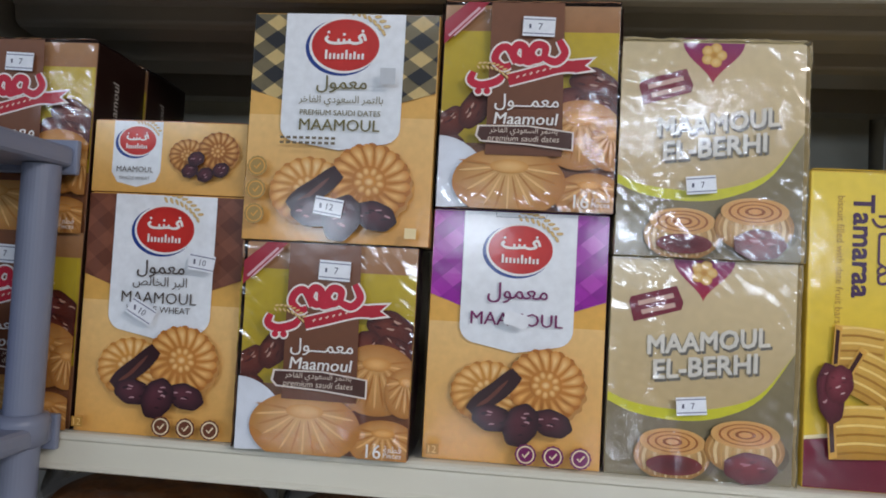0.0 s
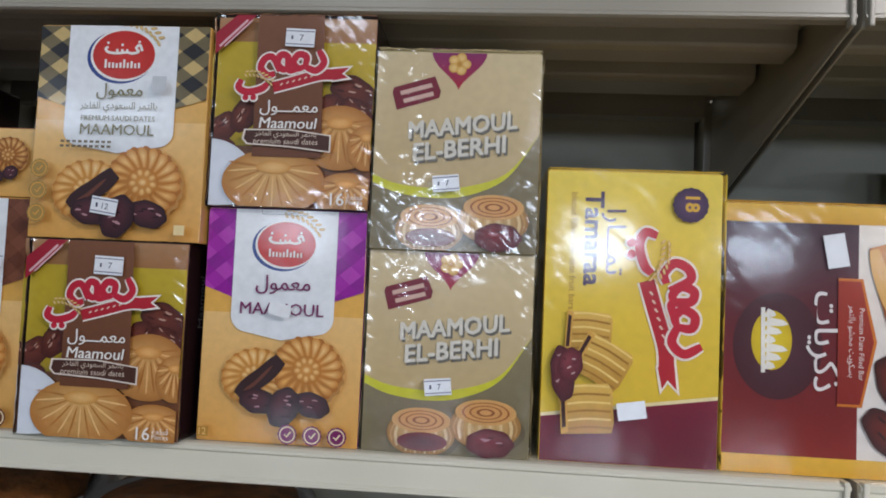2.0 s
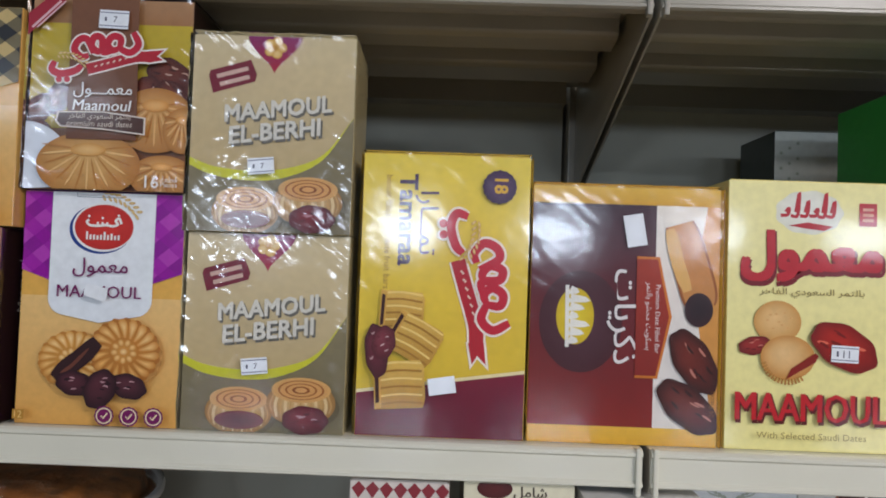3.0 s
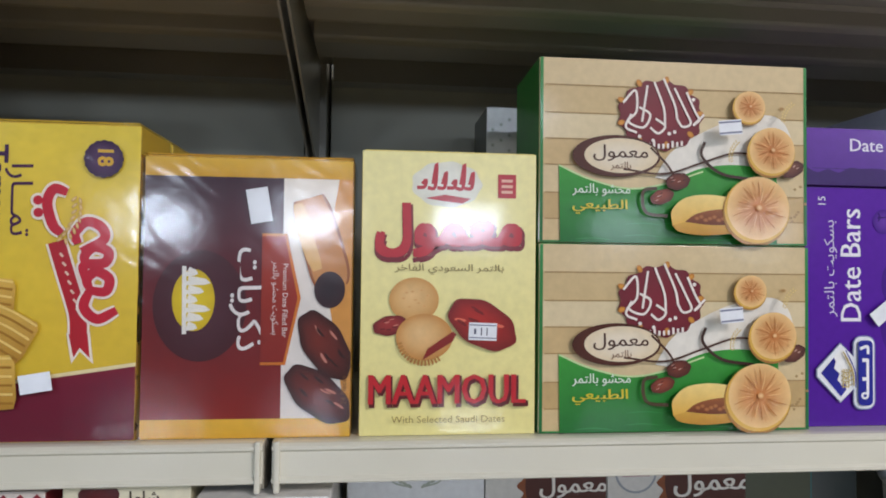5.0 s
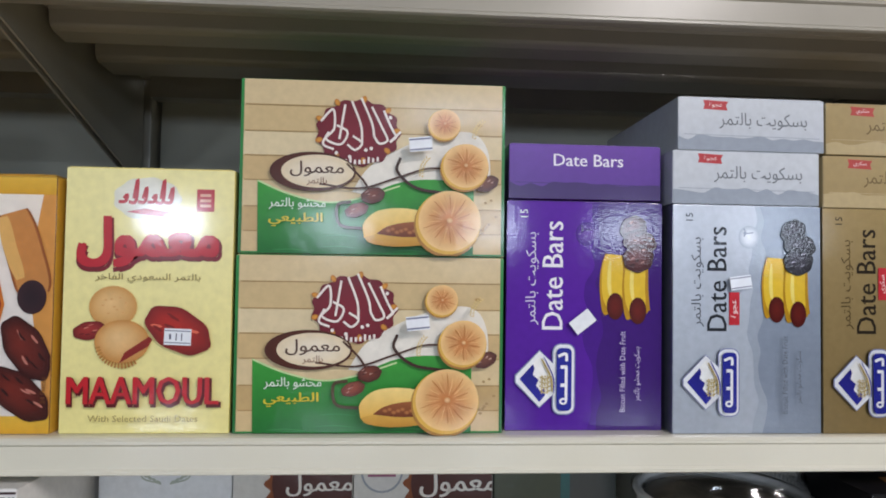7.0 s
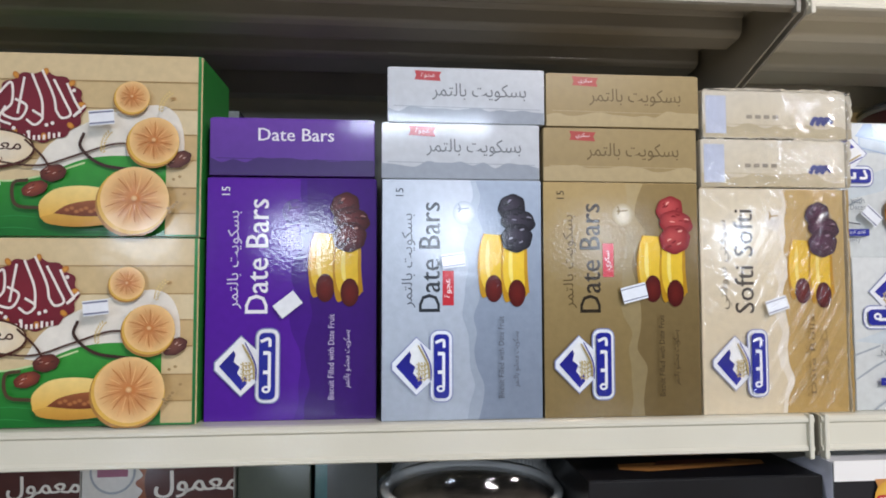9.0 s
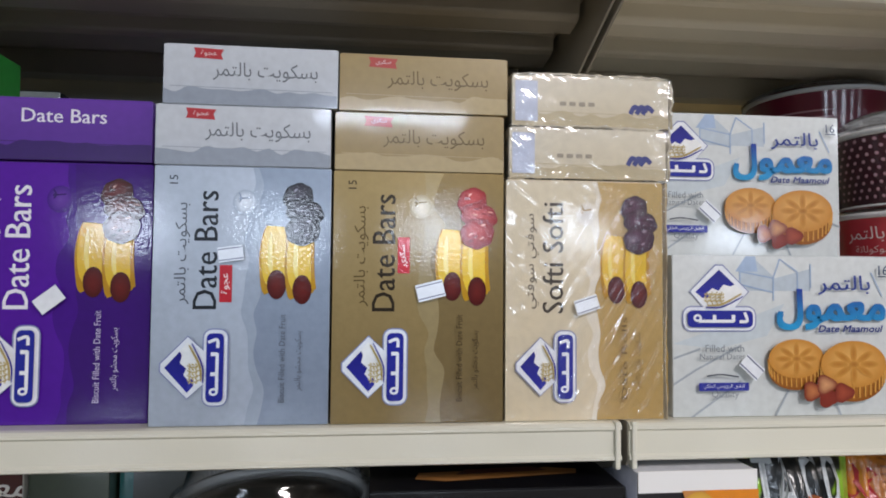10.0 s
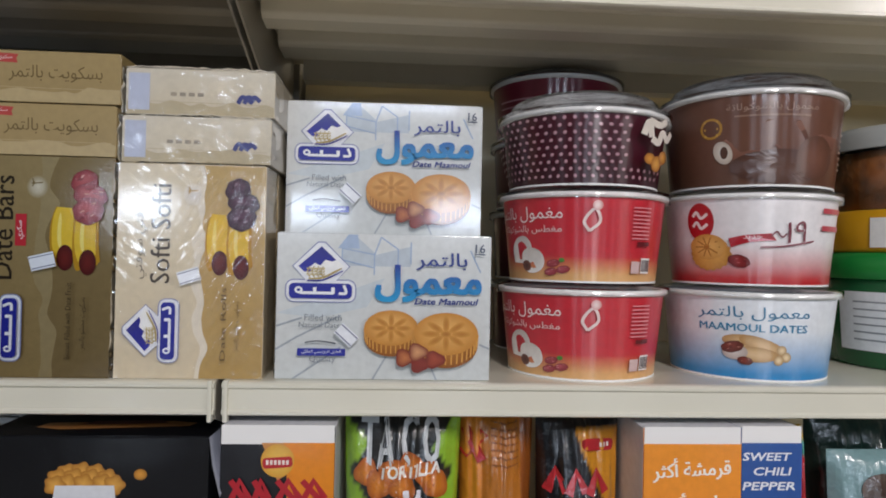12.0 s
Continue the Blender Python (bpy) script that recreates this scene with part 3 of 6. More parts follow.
def seal(p, cx, cy, r, col, paper):
    p.disc(cx, cy, r, r, col, col, lobes=12, depth=.03)
    p.disc(cx, cy, r * .84, r * .84, paper, paper)
    p.disc(cx, cy, r * .7, r * .7, col, col)
    k = p.W / p.h
    p.stroke([(cx - .3 * r, cy + .02 * r * k), (cx - .08 * r, cy - .25 * r * k), (cx + .36 * r, cy + .3 * r * k)], .17 * r, paper, smooth=False)
    p.done("seal")


def oval_brand_front(p, pattern, word, kind, mark_y, words, dy=0.0):
    """Tan carton face: patterned shoulders, white label panel, two biscuits with dates, seals."""
    lo = .61
    left = [(0, lo + .05), (.2, lo), (.2, 1), (0, 1)]
    right = [(.8, lo), (1, lo + .05), (1, 1), (.8, 1)]
    p.rect(0, 0, 1, .55, "e0a552", "efc47e")
    p.done("tan_ground")
    for reg in (left, right):
        p.poly(reg, pattern[0])
        bands = {}
        for sgn, col in ((1, pattern[1]), (-1, pattern[2])):
            bands[sgn] = []
            for i in range(-4, 10):
                x, w = i * .26, .068
                q = clip([(x - sgn * .5 - w, lo - .1), (x - sgn * .5 + w, lo - .1), (x + sgn * .5 + w, 1.1), (x + sgn * .5 - w, 1.1)], reg)
                if q:
                    bands[sgn].append(q)
                    p.poly(q, col)
        for qa in bands[1]:
            for qb in bands[-1]:
                both = clip(qa, qb)
                if both:
                    p.poly(both, pattern[3])
        p.done("checked_shoulder")
    base = .40 if kind != "plain" else .44
    pts = [(.18, 1), (.18, base + .1)] + [(.18 + .1 * (1 - math.cos(a)), base + .1 - .07 * math.sin(a)) for a in np.linspace(.2, 1.5, 6)] + \
          [(.5, base)] + [(.82 - .1 * (1 - math.cos(a)), base + .1 - .07 * math.sin(a)) for a in np.linspace(1.5, .2, 6)] + [(.82, base + .1), (.82, 1)]
    p.poly(pts, "e9eef2", "f0f3f6")
    p.done("label_panel")
    oval_mark(p, .505, mark_y, .182)
    p.done("maker_mark", "red oval mark with a blue sweep and grain ear")
    for s, y, w, b in words:
        p.text(s, .5, y, w, word, bold=b)
    p.done("lettering")
    ridged_cookie(p, .35, .285 + dy, .2, "f0b660", "dc9c46", "c07c34", "fbdca2", .84, 10)
    ridged_cookie(p, .68, .325 + dy, .215, "ebaa54", "d28c3c", "b26e2c", "f8d290", .92, -12)
    p.done("biscuit_picture")
    p.stroke([(.27, .2 + dy), (.34, .25 + dy), (.43, .3 + dy), (.52, .365 + dy)], .11, "33181a", taper=.3)
    p.stroke([(.3, .225 + dy), (.37, .26 + dy), (.47, .335 + dy)], .022, "6a3a2c", taper=.8)
    date_fruit(p, .39, .185 + dy, .115, .075, -8)
    date_fruit(p, .72, .18 + dy, .115, .075, -14)
    date_fruit(p, .55, .165 + dy, .095, .125, -24)
    p.done("date_picture")
    if kind == "left":
        for y in (.315, .215, .11):
            seal(p, .085, y, .052, "a8884a", "dba24a")
        p.rect(.88, .03, .94, .075, "f0d8a0")
    else:
        for x in (.585, .735, .885):
            seal(p, x, .055, .058, word if kind == "plain" else "6a3a24", "ecd9b4")
        p.rect(.03, .03, .1, .07, "b88434")
        p.text("12", .065, .05, .045, "ecc678")
    p.done("count_mark")


t, p = cartons["fw"]
oval_brand_front(p, ("84503a", "774632", "774632", "683a28"), "4a4038", "right", .855,
                 (("معمول", .69, .30, .01), ("البر الخالص", .633, .34, 0), ("MAAMOUL", .571, .47, .005), ("WHOLE WHEAT", .523, .40, 0)))
price_tag(p, .77, .725, -8, "10", .16)
price_tag(p, .42, .515, -28, "10", .17)
t, p = cartons["fa"]
oval_brand_front(p, ("cdb276", "6f6448", "766a4c", "232325"), "6c6432", "left", .86,
                 (("معمول", .685, .27, .01), ("بالتمر السعودي الفاخر", .611, .45, 0), ("PREMIUM SAUDI DATES", .56, .43, .01), ("MAAMOUL", .507, .43, .01)), -.06)
for y in (.437, .415):
    for i in range(9):
        p.rect(.2 + i * .034, y, .222 + i * .034, y + .011, "6d6048")
p.done("date_stamp", "dotted black stamped date")
p.panel(.71, .68, .79, .75, .005, "c8ccd0")
p.done("code_panel")
price_tag(p, .48, .15, -8, "12", .15)
t, p = cartons["fp"]
oval_brand_front(p, ("94049a", "a41ca8", "8a0a92", "b43ab4"), "741258", "plain", .85, (("معمول", .676, .34, .01), ("MAAMOUL", .573, .52, .012)))
p.panel(.43, .545, .57, .60, .02, "eff2f5", rot=-14)
p.done("blank_sticker", "torn white sticker")
p.stroke([(.36, .998), (.36, .975), (.64, .975), (.64, .998)], .006, "9aa0a8", smooth=False)
p.done("tab_cut")

t, p = cartons["fws"]
p.rect(0, 0, 1, 1, "e0a855", "eec47e")
p.poly([(.13, 1), (.13, .28), (.17, .14), (.3, .08), (.42, .16), (.45, .3), (.45, 1)], "e9eef2")
p.done("label_panel")
oval_mark(p, .29, .72, .12)
p.done("maker_mark", "red oval mark with a blue sweep and grain ear")
p.text("MAAMOUL", .29, .32, .24, "4a4038")
p.text("WHOLE WHEAT", .29, .2, .2, "4a4038")
p.done("lettering")
ridged_cookie(p, .63, .53, .12, "e0a050", "b8742a", "8f5420", "efc27a", .85, n=16)
ridged_cookie(p, .83, .6, .13, "d89848", "b06c28", "8a5020", "efc27a", .9, n=16)
for x, y in ((.66, .32), (.76, .27), (.86, .34), (.7, .48)):
    date_fruit(p, x, y, .055, .045, 20)
p.done("biscuit_picture")


def script_mark(p, spots, width, rot=0):
    """The maker's mark as plain red pen strokes with a white edge: loops, a tail and four dots."""
    cx, cy, s, k = *spots, p.W / p.h
    r = radians(rot)

    def at(x, y):
        return (cx + s * (x * math.cos(r) - y * math.sin(r)), cy + s * (x * math.sin(r) + y * math.cos(r)) * k)
    lines = [
        [(.72, .55), (.82, .31), (.66, .15), (.44, .23)],
        [(.44, .2), (.47, .42), (.31, .47), (.21, .32), (.3, .2), (.42, .22)],
        [(.3, .18), (.12, .17), (.1, .42), (-.04, .47), (-.11, .3), (.0, .18), (.12, .2)],
        [(-.06, .14), (-.2, .42), (-.36, .4), (-.44, .22), (-.3, .07), (-.16, .1)],
        [(-.83, -.01), (-.88, -.17), (-.7, -.26), (-.42, -.2), (-.3, -.1)],
    ]
    dots = ((-.74, -.37), (-.58, -.37), (.6, .0), (.74, .04))
    rib = [at(-.2, -.17), at(.2, -.07), (at(.72, .06)), at(1.02, .07)]
    tail = [at(1.0, -.05), at(1.3, .0), at(1.18, .08), at(1.32, .2), at(1.0, .18)]
    p.stroke(rib, .27 * s, "f4ece4")
    p.poly([at(.98, -.08), at(1.38, -.03), at(1.23, .08), at(1.4, .24), at(.98, .21)], "f4ece4")
    p.stroke(rib, .21 * s, "b51f30")
    p.poly(tail, "b51f30")
    for i in range(7):
        q = at(-.05 + .12 * i, -.13 + .03 * i)
        p.stroke([q, at(-.0 + .12 * i, -.09 + .03 * i)], .03 * s, "e8c9b8", smooth=False)
    for grow, col in ((.07, "f4ece4"), (0.0, "c4213a")):
        for ln in lines:
            p.stroke([at(*q) for q in ln], width + grow * s, col, taper=.25)
        for q in dots[:2]:
            p.disc(*at(*q), .06 * s + grow * s * .5, .06 * s + grow * s * .5, col, n=14)
    wheat_ear(p, *at(-.48, .02), s * .55, rot - 20, "c9a15c")
    p.done("maker_mark", "red script mark with white edge on a ribbon")


def script_brand_front(t, p):
    """Film-wrapped carton face: brown band, yellow sides, dates, a white plate and golden biscuits."""
    k = p.W / p.h
    p.rect(0, .86, 1, 1, "a5754c", "b98e66")
    p.rect(0, .3, 1, .87, "b39a20", "c9b236")
    p.rect(0, 0, 1, .32, "6a3f2a", "8a5a3a")
    p.done("ground")
    for x, y, a, b, r in ((.07, .42, .11, .08, 40), (.2, .49, .13, .08, 60), (.06, .3, .09, .07, 20), (.87, .61, .15, .1, -25), (.97, .47, .12, .1, 15), (.74, .52, .1, .09, 70), (.9, .5, .12, .08, -40)):
        date_fruit(p, x, y, a, b, r, "4a1d18", "7a3a2c", "c9a08e")
    p.done("date_picture")
    p.poly([(0, 0)] + [(.0 + .34 * math.sin(a), .02 + .33 * math.cos(a) * 1.0) for a in np.linspace(0, 1.57, 12)], "dfe3ea")
    p.done("plate_picture")
    for cx, cy, rx, ry in ((.8, .37, .24, .2), (.97, .32, .12, .14), (.86, .08, .2, .13), (.41, .13, .32, .2)):
        p.disc(cx, cy, rx, ry, "ddae6a", "b97f3e", dx=-.03, dy=.05, n=48)
        top = cy + ry * k * .45
        for i in range(15):
            a = math.pi * (i + .5) / 15 * 1.15 - .23
            p.stroke([(cx + .25 * rx * math.cos(a), top - .25 * ry * math.sin(a) * k), (cx + .62 * rx * math.cos(a), top - .85 * ry * math.sin(a) * k), (cx + .9 * rx * math.cos(a), top - 1.25 * ry * math.sin(a) * k)], .012, "ebbe7c" if i % 2 else "bb7f3e", taper=.9, n=4)
        p.disc(cx, top, rx * .34, ry * .2, "eec07c", "cf9448", n=24)
        p.done("biscuit_picture")
    p.poly([(.27, .26), (.70, .26), (.68, 1), (.27, 1)], "6b4028", "7d5138")
    p.done("brown_band")
    p.poly([(.0, .785), (.0, .9), (.14, 1), (.26, 1)], "a32236")
    p.stroke([(.03, .83), (.2, .97)], .014, "e3b9bd", smooth=False)
    p.stroke([(.06, .83), (.23, .97)], .01, "e3b9bd", smooth=False)
    p.done("corner_ribbon")
    script_mark(p, (.44, .665, .31), .043, 2)
    p.text("معمـــول", .49, .51, .36, "f3efe9", bold=.012)
    p.text("Maamoul", .49, .432, .36, "f3efe9", bold=.02, shear=.12)
    p.done("lettering")
    p.poly([(.21, .345), (.24, .318), (.5, .308), (.76, .285), (.76, .375), (.5, .402), (.22, .397)], "e9dccf")
    p.poly([(.222, .348), (.247, .325), (.5, .315), (.75, .293), (.75, .37), (.5, .395), (.232, .39)], "4a2a20")
    p.text("بالتمر السعودي الفاخر", .48, .37, .38, "d9c6b4")
    p.text("premium saudi dates", .48, .333, .4, "d9c6b4", shear=.15)
    p.done("banner")
    p.text("16", .815, .05, .085, "f3efe9", bold=.01)
    p.text("قطعة", .92, .065, .1, "f3efe9")
    p.text("Pieces", .92, .037, .1, "f3efe9")
    p.done("count_lettering")
    q = Print(t, p.w, p.d, p.h, p.mat, "right")
    q.text("Maamoul", .38, .7, .62, "d8cfc4", rot=90, shear=.1)
    q.stroke([(.55, .3), (.6, .36), (.45, .42), (.6, .48)], .05, "a3283a")
    q.done("side_lettering")


t, p = cartons["yu"]
script_brand_front(t, p)
price_tag(p, .54, .875, -2, "7", .18)
for x, y, z, g in ((.012, .517, 1.5042, .0), (-.4315, .52, 1.468, .4), (-.431, .52, 1.2995, -.3), (-.432, .6, ZS, 0), (-.432, .6, 1.469, 0)):
    copy_thing(t, pose(x, y + .0375, max(z, ZS), 0, 0, g))


def spiral_cookie(p, cx, cy, r):
    """A fluted, truncated biscuit with fine rings on its browned top."""
    k = p.W / p.h
    p.disc(cx + .02, cy - .42 * r * k, r * 1.02, r * .6, "4c4632", "6a6046", n=40)
    p.disc(cx, cy - .28 * r * k, r, r * .66, "e2c082", "a87a40", n=44, dy=.1 * r)
    for i in range(13):
        x = -.9 + 1.8 * i / 12
        low = -.28 - .6 * math.sqrt(max(0, 1 - x * x))
        p.stroke([(cx + x * .8 * r, cy + .1 * r * k), (cx + x * .98 * r, cy - .3 * r * k), (cx + x * .92 * r, cy + low * r * k)], (.09 if i % 2 else .05) * r, "e8ce9a" if i % 2 else "cda466", n=4, taper=.5)
    p.disc(cx, cy + .1 * r * k, r * .86, r * .36, "c98d4c", "dcae6c", n=40)
    for q, col in ((.78, "9c5f2c"), (.71, "d8a462"), (.54, "9c5f2c"), (.47, "d8a462"), (.3, "8f5426"), (.2, "dca868")):
        p.disc(cx, cy + .1 * r * k, r * .86 * q, r * .36 * q, col, n=36)
    p.done("biscuit_picture")


t, p = cartons["bb"]
p.rect(0, 0, 1, .7, "7c7154", "8d8262")
p.done("olive_ground")
low = curve([(0, .335), (.15, .285), (.38, .262), (.6, .285), (.82, .38), (1, .6)], 6)
high = curve([(0, .375), (.15, .33), (.38, .312), (.6, .33), (.82, .405), (1, .6)], 6)
p.poly([tuple(q) for q in low] + [(1, .62), (1, .7), (0, .7)], "d4d336")
p.done("yellow_sweep")
p.poly([tuple(q) for q in high] + [(1, 1), (0, 1)], "c6b084", "d6c6a0")
p.done("beige_ground")
heart = [(.5 + .16 * math.sin(a) ** 3 * 1.05, .965 + .15 * (.8125 * math.cos(a) - .3125 * math.cos(2 * a) - .125 * math.cos(3 * a) - .0625 * math.cos(4 * a))) for a in np.linspace(0, 6.2, 40)]
heart = clip(heart[::-1], [(0, 0), (1, 0), (1, 1), (0, 1)])
p.poly(heart, "a81e34", "8a2a6a")
p.done("heart_picture")
for i in range(5):
    a = 2 * math.pi * i / 5
    p.disc(.5 + .04 * math.cos(a), .94 + .033 * math.sin(a), .032, .03, "f0d490", "d8a94e", n=14)
p.disc(.5, .94, .02, .02, "c08a3c", "d8a94e", n=12)
p.done("flower_picture")
p.poly([(.13, .70), (.385, .765), (.395, .80), (.355, .875), (.11, .815), (.1, .79)], "7a2036")
p.stroke([(.15, .785), (.34, .83)], .026, "d9b8ac", smooth=False)
p.stroke([(.17, .745), (.35, .787)], .026, "d9b8ac", smooth=False)
p.done("maroon_banner")
for s, x, y, w in (("MAAMOUL", .53, .63, .66), ("EL-BERHI", .52, .515, .57)):
    p.text(s, x + .012, y - .012, w, "76736c", tall=.108, rot=7, bold=.03, shear=.12)
    p.text(s, x, y, w, "dedbd2", tall=.108, rot=7, bold=.03, shear=.12)
p.done("lettering", "pale grey block lettering with dark edge")
spiral_cookie(p, .36, .15, .205)
spiral_cookie(p, .74, .205, .21)
p.disc(.37, .065, .15, .055, "561822", "7a2a30", n=24)
date_fruit(p, .77, .075, .14, .085, 0, "5a1420", "8a2a36", "c48a92")
p.done("biscuit_picture")
price_tag(p, .45, .335, 6, "7", .16)
copy_thing(t, pose(.1545, .516 + .04, 1.4728, 0, 0, .5))

t, p = cartons["ta"]
p.rect(0, .12, 1, 1, "dfc038", "ead24e")
p.done("yellow_ground")
p.poly([(0, 0), (1, 0), (1, .238), (0, .152)], "6d1630", "7d1c38")
p.done("maroon_ground")
p.stroke([(0, .155), (1, .241)], .02, "efe3b4", smooth=False)
p.done("pale_line")
p.text("Tamaraa", .275, .765, .55, "3d1d52", rot=-90, bold=.03)
p.text("تمـــارا", .385, .755, .38, "4a2350", rot=-90, bold=.01)
p.text("biscuit filled with date fruit bars", .16, .72, .68, "b08a3a", rot=-90)
p.done("lettering")
script_mark(p, (.655, .58, .41), .052, -87)
p.disc(.815, .89, .1, .1, "42204e", "3a1a48", lobes=16, depth=.02)
p.disc(.815, .89, .082, .082, "5a3560", "42204e")
p.text("18", .825, .893, .09, "e9b93a", rot=-90, bold=.03)
p.done("count_seal")


def bar_piece(p, x, y, wx, wy, rot, ridges=6):
    k = p.W / p.h
    r = radians(rot)

    def at(a, b):
        return (x + a * math.cos(r) - b * math.sin(r), y + (a * math.sin(r) + b * math.cos(r)) * k)
    p.poly([at(-wx, -wy), at(wx * .9, -wy), at(wx, -wy * .6), at(wx, wy * .7), at(wx * .85, wy), at(-wx, wy)], "b98a34", "e3bd5e")
    for i in range(ridges):
        b = -wy + (i + .6) * 2 * wy / ridges
        p.stroke([at(-wx * .8, b), at(0, b + .01), at(wx * .9, b)], .012, "f2d682" if i % 2 else "a87a2a", n=3)
    p.poly([at(-wx, -wy), at(-wx * .72, -wy * .92), at(-wx * .72, wy * .92), at(-wx, wy)], "d8a94e")
    p.poly([at(-wx * .95, -wy * .75), at(-wx * .8, -wy * .7), at(-wx * .8, wy * .75), at(-wx * .95, wy * .8)], "3a1412")


bar_piece(p, .26, .44, .13, .12, -3)
bar_piece(p, .34, .345, .15, .12, -28)
bar_piece(p, .26, .185, .15, .14, 4)
date_fruit(p, .12, .3, .07, .16, 6, "4a1620", "7a3040", "c9a0a0")
date_fruit(p, .16, .33, .07, .1, -10, "5a1c26", "8a3a46", "d8b8b4")
p.done("biscuit_picture")
price_tag(p, .51, .187, 9, "", .16, True)

t, p = cartons["te"]
p.rect(0, .07, .68, .93, "8a2420", "3a1a2c")
p.done("maroon_ground")
p.rect(.66, .07, 1, .93, "e8e4df", "efe9e0")
p.poly([(1, .07), (1, .93), (.93, .93), (.86, .6), (.93, .3), (.97, .07)], "d99a4c")
p.done("pale_ground")
p.disc(.27, .47, .22, .27, "54303c", "4a1d26", n=40)
p.done("dark_oval")
for y0, y1 in ((0, .07), (.93, 1)):
    p.rect(0, y0, 1, y1, "d8a52c", "e6bb44")
p.done("gold_band")
p.disc(.24, .49, .1, .15, "e7cf2e", "d9bb20", n=36)
for i in range(7):
    y = .39 + .032 * i
    p.stroke([(.205, y), (.205 + .045 + .03 * (i % 3), y + .004), (.215, y + .018)], .022, "f2f0ea", n=3)
p.stroke([(.2, .37), (.195, .61)], .02, "f2f0ea", smooth=False)
p.done("maker_mark", "yellow oval mark with pale strokes")
p.text("ذكريات", .49, .495, .5, "efeae8", tall=.17, rot=-90, bold=.01)
p.done("lettering")
p.poly([(.56, .26), (.68, .26), (.70, .33), (.75, .5), (.70, .66), (.68, .73), (.56, .73)], "d27a2c")
p.poly([(.56, .27), (.67, .27), (.69, .34), (.735, .5), (.69, .65), (.67, .72), (.56, .72)], "8a2620", "a83a26")
p.text("بسكويت محشو بالتمر", .625, .5, .36, "efe3dc", rot=-90)
p.text("Premium Date Filled Bar", .675, .49, .36, "efe3dc", rot=-90)
p.done("red_tab")
for q, col in ((1, "9a5a2c"), (.86, "c88a4a")):
    p.stroke([(.78, .86), (.83, .74), (.88, .62), (.905, .54)], .2 * q, col, taper=.25)
p.stroke([(.73, .84), (.77, .72), (.83, .6)], .07, "dfb268", taper=.4)
p.disc(.89, .53, .075, .09, "2a1a22", "3a2228")
date_fruit(p, .87, .33, .19, .1, -58, "35100e", "7a2a1e", "c88070")
date_fruit(p, .84, .155, .19, .1, -40, "35100e", "7a2a1e", "c88070")
p.done("date_picture")
p.text("24 Pieces", .965, .17, .14, "7a4a24", rot=90)
p.done("count_lettering")
price_tag(p, .545, .83, -80, "", .17, True)

t, p = cartons["al"]
p.rect(0, 0, 1, 1, "f0e598", "f6eda8")
p.done("yellow_ground")
p.disc(.48, .885, .2, .13, "f0efe6", "e4e2d0", lobes=9, depth=.03)
for i, x in enumerate((.34, .4, .455, .51, .56, .61)):
    p.stroke([(x, .885), (x + .02, .9 + .03 * ((i * 5) % 3)), (x + .012, .875), (x - .03, .872)], .02, "b81f2c", n=4)
p.poly([(.36, .835), (.47, .848), (.62, .835), (.57, .818), (.45, .826)], "b81f2c")
p.done("maker_mark", "white cloud with red strokes")
p.panel(.775, .84, .88, .925, .005, "b81f2c")
for i in range(3):
    p.rect(.795, .857 + i * .02, .86, .867 + i * .02, "e9b8a0")
p.done("red_patch")
p.text("معمول", .504, .708, .86, "7a1420", tall=.33, bold=.05)
p.text("معمول", .496, .72, .84, "bf1f2c", tall=.31, bold=.035)
p.text("بالتمر السعودي الفاخر", .5, .583, .62, "8f7a40", tall=.06)
p.done("lettering", "bold red lettering")
p.disc(.3, .475, .14, .125, "ebc284", "cf9850", dx=-.02, dy=.03)
for i in range(9):
    p.disc(.24 + .017 * i, .48 + .03 * math.sin(i * 2.4), .012, .007, "d8a060", "e3b474", n=8)
date_fruit(p, .17, .385, .1, .055, 10, "6a1414", "a8322e", "cf7a6a")
p.disc(.36, .345, .16, .13, "ecc488", "c98c44", dx=-.03, dy=.03)
for i in range(15):
    a = 3.4 + 1.9 * i / 14
    p.stroke([(.36 + .13 * math.cos(a), .345 + .08 * math.sin(a)), (.36 + .16 * math.cos(a), .345 + .1 * math.sin(a))], .012, "b8803c", smooth=False)
p.poly([(.35, .265), (.52, .33), (.54, .355), (.52, .365), (.38, .305)], "8a2016")
date_fruit(p, .69, .39, .21, .125, -28, "7a1410", "b8281c", "e06a50")
p.done("biscuit_picture")
p.text("MAAMOUL", .505, .156, .90, "5a1010", tall=.18, bold=.035)
p.text("MAAMOUL", .495, .164, .89, "c4202a", tall=.175, bold=.026)
p.done("lettering", "heavy red capital lettering")
p.text("With Selected Saudi Dates", .5, .06, .64, "a08c4c", tall=.038)
p.done("small_lettering")
price_tag(p, .69, .365, -2, "11", .16)

